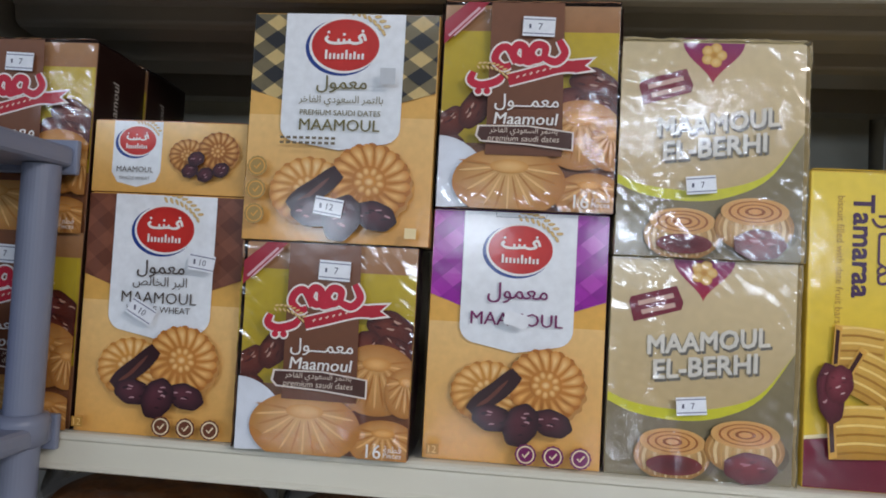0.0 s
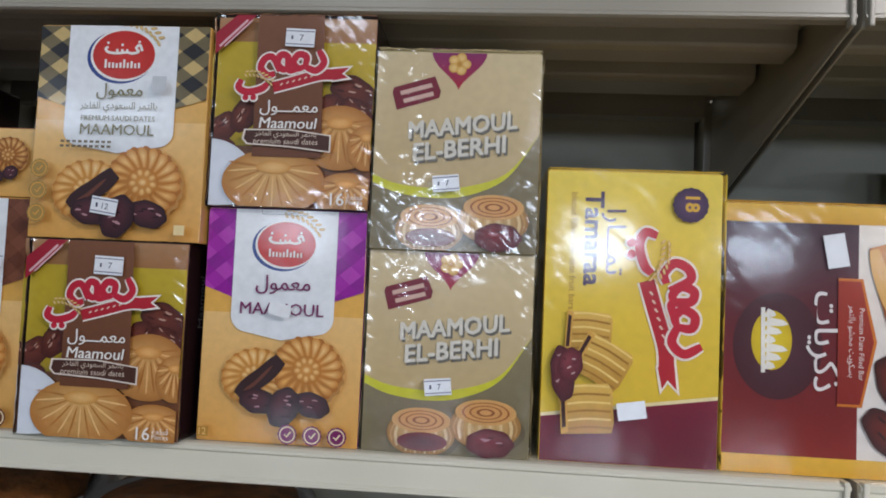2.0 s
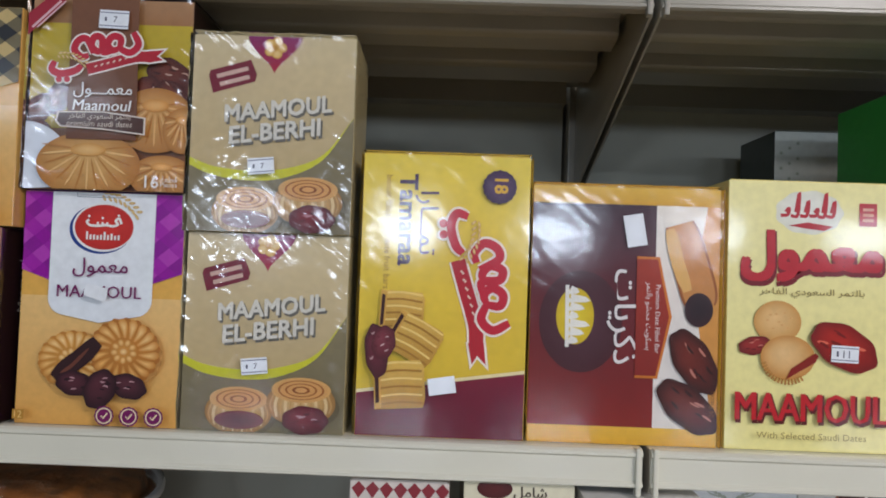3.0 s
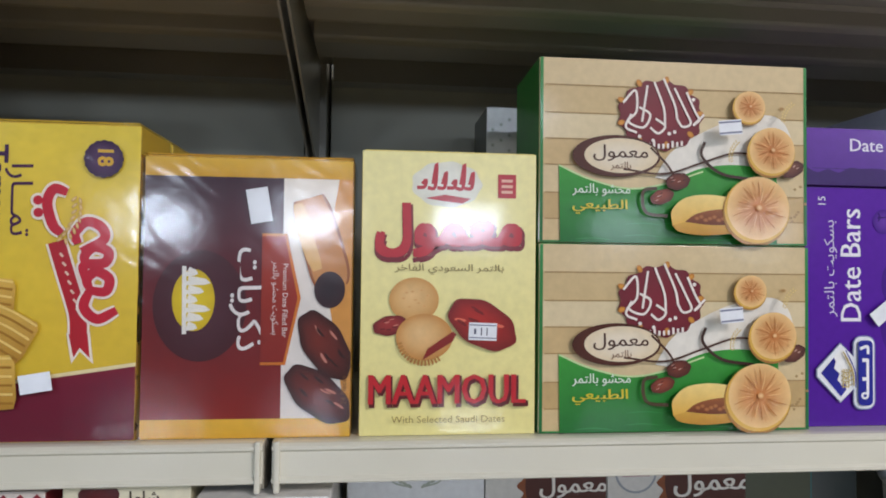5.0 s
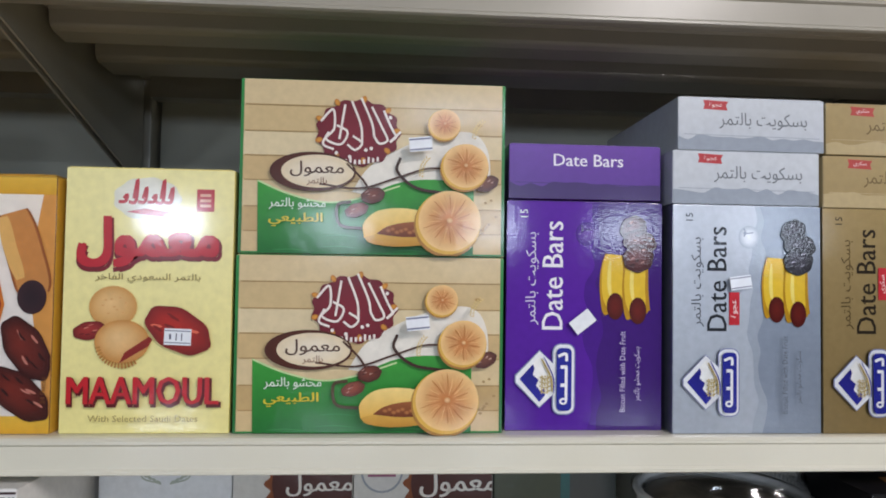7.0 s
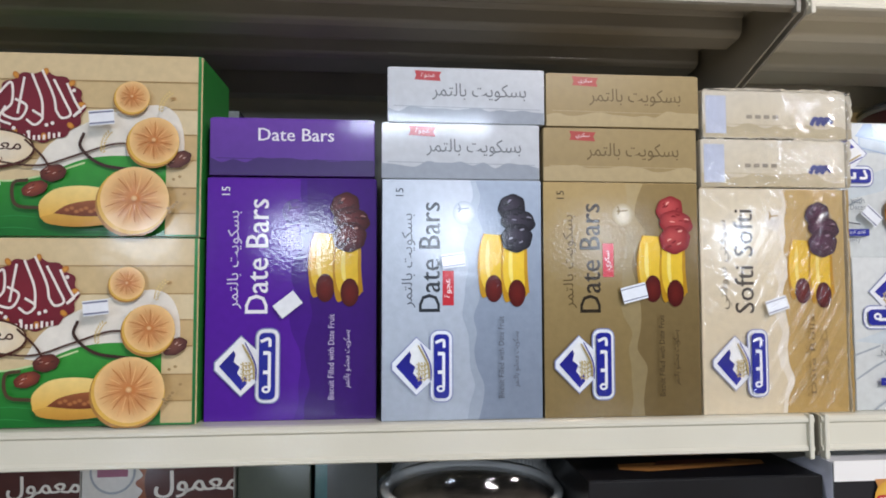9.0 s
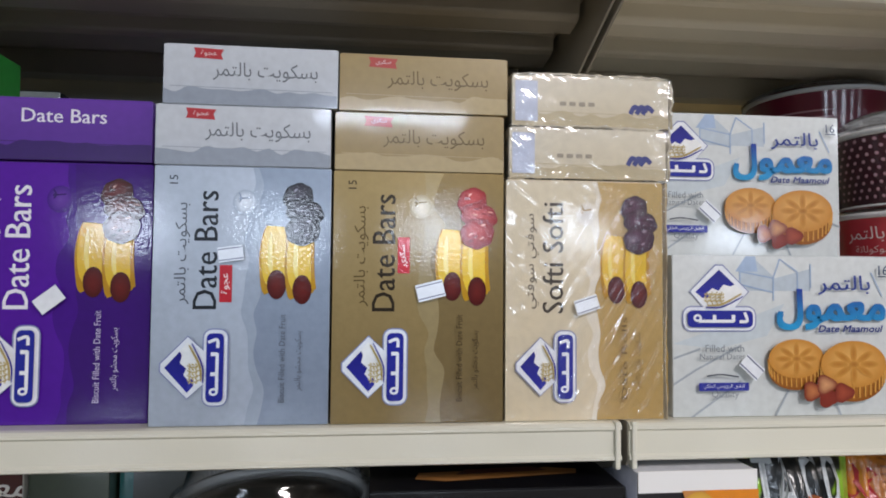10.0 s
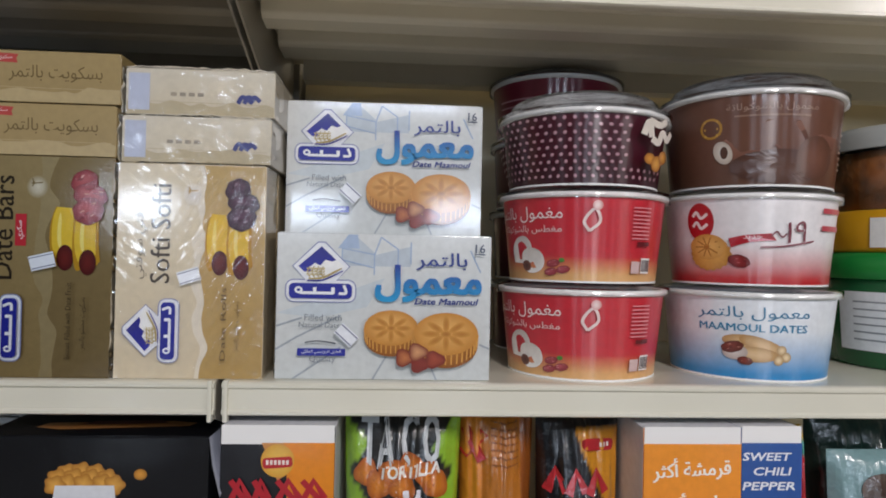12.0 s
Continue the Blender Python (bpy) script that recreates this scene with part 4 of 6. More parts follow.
t, p = cartons["bos"]
p.rect(.02, 0, .985, 1, "e2cfa8", "e9d9b8")
for i, y in enumerate((.13, .27, .42, .56, .7, .85)):
    p.rect(.02, y, .985, y + .135, ("dec69a", "e8d8b6", "e2cca4")[i % 3], ("e6d3aa", "e0ca9e", "ead9b8")[i % 3])
p.done("plank_picture")
rw = random.Random(5)
for i in range(30):
    y, x = .02 + .96 * rw.random(), .03 + .8 * rw.random()
    p.stroke([(x, y), (x + .06, y + .004), (x + .13, y - .003)], .003, "b89866", taper=.8, n=3)
cuts = (0, .13, .27, .42, .56, .7, .85, 1)
for q, (y, top) in enumerate(zip(cuts, cuts[1:])):
    p.rect(.012, y, .988, top, ("d2b888", "c4a672", "d8c296", "ccb07e", "dccaa2", "cdb484", "d6c094")[q])
p.done("printed_plank")
p.rect(0, 0, .014, 1, "1f6a34", "2f8a44")
p.rect(.986, 0, 1, 1, "1f6a34", "2f8a44")
p.rect(.014, 0, .986, .014, "1f6a34", "2f8a44")
p.done("green_edge")
for y in (.13, .27, .42, .56, .7, .85):
    p.stroke([(.02, y), (.985, y)], .004, "a98a58", smooth=False)
for i in range(5):
    p.disc(.1 + .2 * i, .2 + .7 * ((i * 37) % 10) / 10, .012, .007, "9a7444", "c9a872", n=12)
p.done("wood_grain")
p.poly([tuple(q) for q in curve([(.42, .36), (.48, .5), (.58, .6), (.7, .68), (.86, .72), (.93, .62), (.93, .42), (.8, .36), (.55, .33)], 6)], "ebe6da")
p.done("white_patch")
top = [tuple(q) for q in curve([(.07, .42), (.18, .35), (.32, .3), (.45, .33), (.6, .42), (.75, .44), (.88, .4)], 6)]
p.poly([(.075, .0), (.88, .0)] + top[::-1], "0f6a24", "3a9c38")
p.done("green_wave")
p.stroke([(.07, .415), (.18, .345), (.32, .298), (.45, .325), (.6, .40)], .006, "c4dca0")
for i in range(14):
    y, x = .02 + .25 * rw.random(), .1 + .6 * rw.random()
    p.stroke([(x, y), (x + .07, y + .006), (x + .14, y - .004)], .004, "2c8a40", taper=.8, n=3)
p.done("green_grain")
p.disc(.44, .7, .155, .125, "7d1f2e", "6d1826", lobes=13, depth=.045)
for i in range(9):
    a = 2 * math.pi * i / 9
    p.disc(.435 + .15 * math.cos(a), .715 + .18 * math.sin(a), .014, .01, "d89a3c", "b8722c", rot=40 * i, n=12)
for ln in ([(.3, .76), (.345, .83), (.35, .72), (.32, .66), (.375, .63), (.4, .7), (.36, .74)], [(.37, .66), (.39, .86)], [(.415, .88), (.45, .74), (.455, .64)], [(.45, .9), (.49, .76), (.5, .68)],
           [(.4, .63), (.43, .6), (.455, .64), (.42, .68)], [(.49, .85), (.53, .73), (.55, .66), (.52, .64), (.5, .68)], [(.535, .83), (.565, .73), (.585, .68)], [(.585, .68), (.56, .65), (.6, .71)], [(.33, .7), (.31, .63), (.35, .6)]):
    p.stroke(ln, .0085, "f0e6de")
for x, y in ((.47, .6), (.49, .61), (.56, .79), (.41, .56), (.36, .58)):
    p.disc(x, y, .007, .007, "f0e6de", n=8)
for i in range(11):
    x = .345 + .017 * i
    y = .548 - .018 * math.sin(math.pi * i / 10)
    p.stroke([(x, y - .014), (x, y + (.022 if i % 4 == 0 else .012))], .0085, "f0e6de", smooth=False)
p.done("maker_mark", "maroon cloud with white strokes and orange leaves")
p.disc(.275, .47, .16, .074, "5a2814", "4a1e0e")
p.disc(.293, .472, .135, .062, "ebe0cc", "e2d0ae")
p.done("brown_oval")
p.stroke([(.4, .52), (.46, .43), (.49, .36)], .008, "4a2a1c")
p.stroke([(.3, .4), (.45, .38), (.58, .44), (.7, .5), (.78, .5)], .007, "4a2a1c")
p.stroke([(.6, .56), (.59, .48), (.66, .39), (.78, .36)], .011, "3c231a")
p.done("swirl")
p.text("معمول", .29, .485, .2, "4a2a1c", tall=.06, bold=.012)
p.text("بالتمر", .29, .415, .075, "7a4a30")
p.text("محشو بالتمر", .22, .285, .21, "dfeedd", tall=.045, bold=.012)
p.text("الطبيعي", .215, .195, .2, "d9c636", tall=.055, bold=.02)
p.done("lettering")
date_fruit(p, .5, .34, .045, .03, 12, "4a2018", "7a3a2a", "c49a8c")
date_fruit(p, .44, .255, .045, .026, 18, "5a2418", "9a4a34", "d0a090")
date_fruit(p, .93, .42, .045, .028, 25, "4a2420", "7a4a3c", "c4a090")
p.stroke([(.42, .3), (.37, .28), (.38, .17), (.46, .15)], .012, "4a3a22")
p.done("date_picture")


def round_cookie(p, cx, cy, r):
    """A round biscuit: golden crust at the rim, a browned top finely cracked from the middle outwards."""
    k = p.W / p.h
    rnd = random.Random(round(cx * 877 + cy * 231))
    p.disc(cx - .05 * r, cy - .1 * r * k, r * 1.04, r * 1.0, "c09248", "a87838", n=44)
    p.disc(cx - .02 * r, cy - .03 * r * k, r * 1.02, r * .98, "eac468", "dcae4c", n=44)
    p.disc(cx + .02 * r, cy + .03 * r * k, r * .97, r * .94, "c8783a", "eec686", n=44)
    for i in range(30):
        a = 2 * math.pi * i / 30 + rnd.uniform(-.06, .06)
        g0, g1 = rnd.uniform(.14, .3), rnd.uniform(.66, .9)
        ln = [(cx + r * (g * math.cos(a + .15 * g) + .02), cy + r * (.95 * g * math.sin(a + .15 * g) + .03) * k) for g in (g0, (g0 + g1) / 2, g1)]
        p.stroke(ln, r * rnd.uniform(.02, .04), ("e9b878", "bf7a3e", "dca468")[i % 3], taper=.9, n=4)
    p.disc(cx + .02 * r, cy + .04 * r * k, .11 * r, .1 * r, "ecc690", "c98444", n=12)
    p.done("biscuit_picture")


round_cookie(p, .765, .755, .06)
round_cookie(p, .845, .515, .088)
p.poly([tuple(q) for q in curve([(.47, .1), (.5, .065), (.6, .05), (.72, .08), (.73, .19), (.62, .17), (.53, .13), (.47, .1)], 5)], "c08a30", "e6bc58")
p.poly([tuple(q) for q in curve([(.47, .1), (.468, .18), (.52, .25), (.61, .268), (.7, .245), (.73, .19), (.62, .17), (.53, .125), (.47, .1)], 5)], "e0ae48", "f4d888")
p.poly([tuple(q) for q in curve([(.515, .12), (.56, .165), (.64, .19), (.72, .185), (.71, .12), (.62, .105), (.515, .12)], 5)], "6a3014", "9a5a30")
for i in range(9):
    p.disc(.56 + .016 * i, .14 + .01 * math.sin(i * 2.1), .011, .008, "b87844", "8a4a24", n=8)
round_cookie(p, .785, .195, .12)
for i in range(8):
    p.disc(.9 + .06 * rw.random(), .12 + .2 * rw.random(), .006, .005, "a88a5c", n=8)
wheat_ear(p, .69, .5, .07, 70, "c2a860")
wheat_ear(p, .89, .72, .07, 60, "c2a860")
p.done("biscuit_picture")
price_tag(p, .675, .63, 6, "", .085, False)
copy_thing(t, pose(.818, .530 + .045, 1.4603, 0, 0, -.4))


def gem_mark(p, cx, cy, s, rot):
    """The maker's mark: a blue and white rhomb with grain at its foot over a round-cornered blue plate with pale strokes."""
    k = p.W / p.h
    r = radians(rot)

    def at(x, y):
        return (cx + s * (x * math.cos(r) - y * math.sin(r)), cy + s * (x * math.sin(r) + y * math.cos(r)) * k)

    def plate(hx, y0, y1, cr, col):
        pts = []
        for sx, yc, a0 in ((1, y1 - cr, 0), (-1, y1 - cr, 90), (-1, y0 + cr, 180), (1, y0 + cr, 270)):
            for i in range(5):
                a = radians(a0 + 22.5 * i)
                pts.append(at(sx * (hx - cr) + cr * math.cos(a), yc + cr * math.sin(a)))
        p.poly(pts, col)
    for g, col in ((.085, "8d93b8"), (.055, "eef0f4")):
        p.poly([at(-.62 - g, .44), at(-.3, .02), at(.3, .02), at(.62 + g, .44), at(.06 + g * .4, .96 + g), at(-.06 - g * .4, .96 + g)], col)
        plate(.78 + g, -.36 - g, .04 + g, .12 + g, col)
    p.poly([at(-.56, .42), at(-.2, .1), at(.22, .1), at(.56, .44), at(0, .92)], "f4f4f2")
    p.poly([at(-.56, .43), at(-.3, .4), at(-.16, .52), at(-.02, .46), at(.1, .6), at(.26, .56), at(.36, .6), at(0, .93)], "2a2a9c", "222280")
    p.poly([at(-.56, .44), at(-.4, .3), at(-.2, .3), at(-.3, .42)], "3438a0")
    for i in range(4):
        x = -.34 + .11 * i
        p.stroke([at(x + .08, .14), at(x + .02, .3), at(x + .06, .44)], .022 * s, "b9a468", n=3)
        for j in range(3):
            for q in (-1, 1):
                p.disc(*at(x + .045 + q * .035, .24 + .07 * j), .034 * s, .018 * s, "e4d6a4", "b49a58", rot + q * 45, n=8)
    p.stroke([at(-.3, .13), at(.05, .17), at(.5, .4)], .045 * s, "b9a468", taper=.4)
    p.stroke([at(-.34, .09), at(.05, .11), at(.54, .34)], .03 * s, "2a2a9c", taper=.4)
    plate(.76, -.345, .025, .11, "252a96")
    white, w = "f2f3f6", .07 * s
    p.disc(*at(-.53, -.14), .1 * s, .085 * s, white, n=16)
    p.disc(*at(-.53, -.14), .045 * s, .035 * s, "252a96", n=12)
    p.stroke([at(-.5, -.21), at(.32, -.21)], w, white, smooth=False)
    for x in (-.14, .3):
        p.stroke([at(x, -.22), at(x, -.07)], w * 1.2, white, smooth=False)
    p.stroke([at(.44, -.22), at(.62, -.2), at(.56, -.01)], w, white, n=4)
    p.done("maker_mark", "blue and white rhomb mark")


def ridge_line(p, x, amp, seed, right=True):
    """The outline of hills lying on their side, from foot to head of the face."""
    rnd = random.Random(seed)
    pts = [(x + amp * (rnd.random() - .5) + .02 * math.sin(9 * v), v) for v in np.linspace(0, 1, 15)]
    pts = [tuple(q) for q in curve(pts, 4)]
    return ([(1, 0)] if right else [(0, 0)]) and [*pts[:1], (1, 0), (1, 1), *pts[:0:-1]]


def bar_front(p, ground, hills, word, thin, fruit, seed, title, red=None, red_y=.55, count="15", foot="Biscuit Filled with Date Fruit", foot_ar="بسكويت محشو بالتمر"):
    k = p.W / p.h
    p.rect(0, 0, 1, 1, *ground)
    p.done("ground")
    p.poly(ridge_line(p, .53, .06, seed), hills[0])
    p.done("far_hill")
    p.poly(ridge_line(p, .6, .08, seed + 1), hills[1], hills[2])
    p.done("near_hill")
    p.text(title, .295, .675, .68, word, tall=.135, rot=90, bold=.012)
    p.text("سوفتي سوفتي" if "Softi" in title else "بسكويت بالتمر", .165, .66, .58, thin, tall=.085, rot=90)
    p.done("lettering")
    if count:
        p.text(count, .11, .945, .05, word, rot=90)
        p.done("count_lettering")
    p.disc(.51, .86, .07, .075, hills[3], hills[0], n=28)
    p.stroke([(.47, .875), (.54, .88)], .008, hills[1], smooth=False)
    for s in (-1, 0, 1):
        p.stroke([(.49, .877), (.475, .88 + s * .018)], .008, hills[1], smooth=False)
    p.done("palm_picture")
    if red:
        p.panel(.375, red_y - .072, .445, red_y + .072, .004, "c4303a")
        p.text(red, .41, red_y, .12, "f2dcd8", tall=.05, rot=90, bold=.02)
        p.done("red_label")
    for x, y, h in ((.69, .645, .125), (.835, .63, .13)):
        p.stroke([(x, y + h), (x - .012, y), (x, y - h * .8), (x + .01, y - h)], .17, "b98a1c", taper=.3)
        p.stroke([(x - .006, y + h), (x - .016, y), (x - .002, y - h * .85)], .135, "e3bd34", taper=.35)
        p.stroke([(x - .03, y + h * .8), (x - .035, y), (x - .025, y - h * .5)], .025, "f2dc74", taper=.8)
        p.disc(x + .005, y - h * .82, .055, .085, "6a1d16", "4a1210", n=20)
        p.done("date_bar_picture")
    for x, y, a, b, r in ((.81, .885, .09, .08, 35), (.85, .825, .11, .08, -12), (.84, .755, .1, .09, 14)):
        date_fruit(p, x, y, a, b, r, *fruit)
    p.done("date_bar_picture")
    gem_mark(p, .325, .225, .255, 90)
    p.text(foot, .735, .26, .5, hills[4], tall=.035, rot=90)
    p.text(foot_ar, .83, .25, .34, hills[4], tall=.045, rot=90)
    p.done("small_lettering")


t, p = cartons["pu"]
bar_front(p, ("4e1296", "5a1aa2"), ("440e86", "360a6c", "400f7c", "6a3aa8", "cfc2e2"), "f1eef6", "d8cfe8", ("3a1418", "6a2c2c", "b08078"), 3, "Date Bars")
price_tag(p, .48, .475, 38, "", .15, True)
t, p = cartons["si"]
bar_front(p, ("b0b8c3", "bac1cb"), ("a2abb8", "8893a4", "929dac", "e8ecf0", "5c626c"), "2c2f34", "55585e", ("16141a", "3a3440", "8a8694"), 11, "Date Bars", "عجوة", .545)
price_tag(p, .44, .66, 8, "", .14)
t, p = cartons["go"]
bar_front(p, ("8e784c", "988358"), ("9a8860", "7a6640", "826e46", "d8cfb8", "43341c"), "2c2318", "5a4828", ("7a1c20", "b84a48", "e0a090"), 19, "Date Bars", "سكري", .665)
price_tag(p, .565, .525, 14, "", .16)
t, p = cartons["so"]
bar_front(p, ("d4c6aa", "ddd2ba"), ("e2dacb", "b4965c", "c2a66c", "d8d4d0", "6a5434"), "4a4038", "6a5f54", ("3a1a2a", "5c3048", "a88a98"), 27, "Softi Softi", None, .5, "", "Date Rolls", "بسكويت طري بالتمر")
price_tag(p, .5, .48, 18, "", .15)

# the same cartons again behind, and lying on top
for key, ys in (("pu", (1, 2, 3)), ("si", (1, 2, 3)), ("go", (1, 2, 3)), ("so", (1, 2, 3))):
    t, p = cartons[key]
    for i in ys:
        copy_thing(t, pose(t.location.x, t.location.y + i * (.060 if key == "so" else .0545), ZS))


def lying(x0, x1, y, z0, z1, label, ground, hills, words, mat, film=0.0, gap=0.0):
    t, p = carton("biscuit_carton", label, C, x0, x1, y, z0, z1, .205, mat, ground[0], ground[1], ground[1], film)
    p.rect(0, 0, 1, 1, *ground)
    p.done("ground")
    rnd = random.Random(round(x0 * 1000))
    edge = [(i / 14, .2 + .12 * rnd.random()) for i in range(15)]
    p.poly([(0, 0), (1, 0)] + [tuple(q) for q in curve(edge, 3)][::-1], hills)
    p.done("hill_band")
    p.stroke([(.04, .3), (.97, .27)], .004, hills, smooth=False)
    p.done("flap_crease")
    words(p)
    return t


def purple_words(p):
    p.text("Date Bars", .52, .72, .46, "efeaf6", bold=.015)
    p.done("lettering")


def red_words(tag, col, red):
    def fn(p):
        p.text("بسكويت بالتمر", .58, .57, .6, col, tall=.11)
        p.done("lettering")
        p.poly([(.17, .78), (.335, .76), (.325, .85), (.34, .93), (.17, .95), (.18, .86)], red)
        p.text(tag, .255, .855, .09, "f0dcd8", tall=.035)
        p.done("red_label")
    return fn


def soft_words(p):
    for x in (.78, .82, .86):
        p.stroke([(x - .03, .3), (x, .45), (x + .04, .35)], .03, "4a4f8a", n=4)
    p.rect(.02, .1, .16, .9, "c2c9dc")
    for i in range(4):
        p.rect(.3 + .06 * i, .42, .34 + .06 * i, .5, "a39a8c")
    p.done("lettering")


lying(.942, 1.086, .535, 1.5155, 1.5665, "purple date bar carton lying flat on a standing one", ("54268f", "6a3aa6"), "3a1868", purple_words, GLOSS)
for z, dx, g in ((1.5125, 0.0, 0), (1.5625, .005, 1)):
    lying(1.092 + dx, 1.233 + dx, .5225, z, z + .0495, "silver date bar carton lying flat in a stack", ("c2c8d0", "cfd4da"), "9aa3b0", red_words("عجوة", "6c7178", "bd3a40"), GLOSS)
    lying(1.236 + dx * .6, 1.379 + dx * .6, .522, z - .001, z + .0475, "gold date bar carton lying flat in a stack", ("a08a5a", "a89262"), "b8a478", red_words("سكري", "6c582e", "b8463e"), GLOSS)
for z, dx in ((1.5085, .0015), (1.5540, .004)):
    lying(1.382 + dx, 1.5225 + dx, .523, z, z + .044, "beige film-wrapped date roll carton lying flat in a stack", ("cfc4ac", "dcd4c2"), "bfb294", soft_words, GLOSS, 1.8)

t, p = cartons["dm"]
p.rect(0, 0, 1, 1, "cdd1cf", "dcdfdd")
p.done("pale_ground")
p.poly([(.3, .78), (.3, .92), (.36, .99), (.46, .86), (.62, .92), (.62, .78)], "c0cad2")
p.poly([(.28, .9), (.38, .9), (.37, 1), (.33, 1)], "a9bcd6")
p.poly([(0, .45), (.35, .62), (.5, .7), (.42, .5), (.2, .42)], "c9d2d6")
for x0, y0, x1, y1 in ((.3, .9, .45, .86), (.45, .86, .48, .98), (.48, .98, .56, .9), (.56, .9, .56, .78), (.3, .9, .3, .76), (.45, .86, .45, .72), (.3, .82, .45, .77), (.62, .95, .62, .8), (.9, .9, .95, .75)):
    p.stroke([(x0, y0), (x1, y1)], .006, "9fb4d0", smooth=False)
p.done("house_picture")
for ln in ([(0, .2), (.1, .29), (.3, .44)], [(.08, .0), (.3, .22)], [(.45, .0), (.52, .18)], [(.75, 0), (.72, .1)], [(.95, .25), (1, .22)], [(0, .36), (.12, .42)]):
    p.stroke(ln, .008, "a3abb2", smooth=False)
p.done("deck_lines")
gem_mark(p, .205, .65, .19, 0)
p.text("بالتمر", .765, .82, .24, "2c3f8c", tall=.085, bold=.012)
p.text("معمول", .705, .665, .5, "2a9ad0", tall=.175, bold=.03, col2="2a3f9a")
p.text("Date Maamoul", .79, .545, .3, "2a3a80", tall=.03, bold=.03, shear=.25)
p.text("16", .945, .915, .045, "44506a", bold=.01)
p.stroke([(.92, .875), (.97, .875)], .005, "44506a", smooth=False)
p.done("lettering", "blue lettering")
p.text("Filled with", .22, .425, .17, "7a828a")
p.text("Natural Dates", .21, .375, .2, "7a828a")
p.stroke([(.14, .255), (.2, .265), (.28, .25)], .006, "4a4f5a")
p.panel(.105, .165, .325, .215, .004, "2a2f96")
p.text("الطبق الرئيسي الملكي", .215, .19, .18, "e6e8f4", tall=.022)
p.text("Quality", .22, .14, .12, "8a9098")
p.done("small_lettering")


def flower_cookie(p, cx, cy, r):
    k = p.W / p.h
    p.disc(cx, cy - .34 * r * k, r, r * .72, "b8762c", "8f541c", n=44)
    for i in range(17):
        a = math.pi * (1.03 + .94 * i / 16)
        p.stroke([(cx + r * math.cos(a), cy + .05 * r * k + .55 * r * math.sin(a) * k), (cx + r * .97 * math.cos(a), cy - .36 * r * k + .6 * r * math.sin(a) * k)], .05 * r, "d69a48", smooth=False)
    p.disc(cx, cy, r, r * .66, "e6b062", "c88838", n=44, dx=-.01, dy=.02)
    for i in range(8):
        a = 2 * math.pi * i / 8
        p.disc(cx + .48 * r * math.cos(a), cy + .3 * r * math.sin(a) * k, .3 * r, .1 * r, "b8782e", "cf9444", rot=math.degrees(math.atan2(.62 * math.sin(a), math.cos(a))), n=16)
    p.disc(cx, cy, .17 * r, .11 * r, "a86a26", "cf9444", n=16)
    p.done("biscuit_picture")


flower_cookie(p, .535, .36, .125)
flower_cookie(p, .79, .325, .15)
for x, y, c in ((.6, .16, "c4794a"), (.67, .12, "8a3426"), (.74, .15, "a84e36"), (.66, .2, "d8a070")):
    p.disc(x, y, .045, .04, c, "7a2c20", n=9, lobes=3, depth=.15)
p.done("biscuit_picture")
price_tag(p, .33, .31, -42, "", .1)
copy_thing(t, pose(1.636, .60 + .035, ZS))
for key, dy in (("ta", .078), ("bb", .09), ("al", .065)):
    o = cartons[key][0]
    copy_thing(o, pose(o.location.x, o.location.y + dy, ZS))
copy_thing(t, pose(1.632, .588 + .035, 1.4452, 0, 0, -.5))


# ---- round tubs ----
TUB_INK = ink("glossy_tub_print", 0.3, 0.2, 0.06, 0.012, 30, 1.0)
tree = TUB_INK.node_tree
# film stretched round the tub: its fine level lines draw highlights out upright
round_about = tree.nodes.new("ShaderNodeVectorMath")
round_about.operation = "CROSS_PRODUCT"
round_about.inputs[1].default_value = (0, 0, 1)
tree.links.new(tree.nodes["Geometry"].outputs["Normal"], round_about.inputs[0])
tree.links.new(round_about.outputs[0], tree.nodes["Principled BSDF"].inputs["Tangent"])
tree.nodes["Principled BSDF"].inputs["Anisotropic"].default_value = 0.97
tree.nodes["Principled BSDF"].inputs["Anisotropic Rotation"].default_value = 0.25


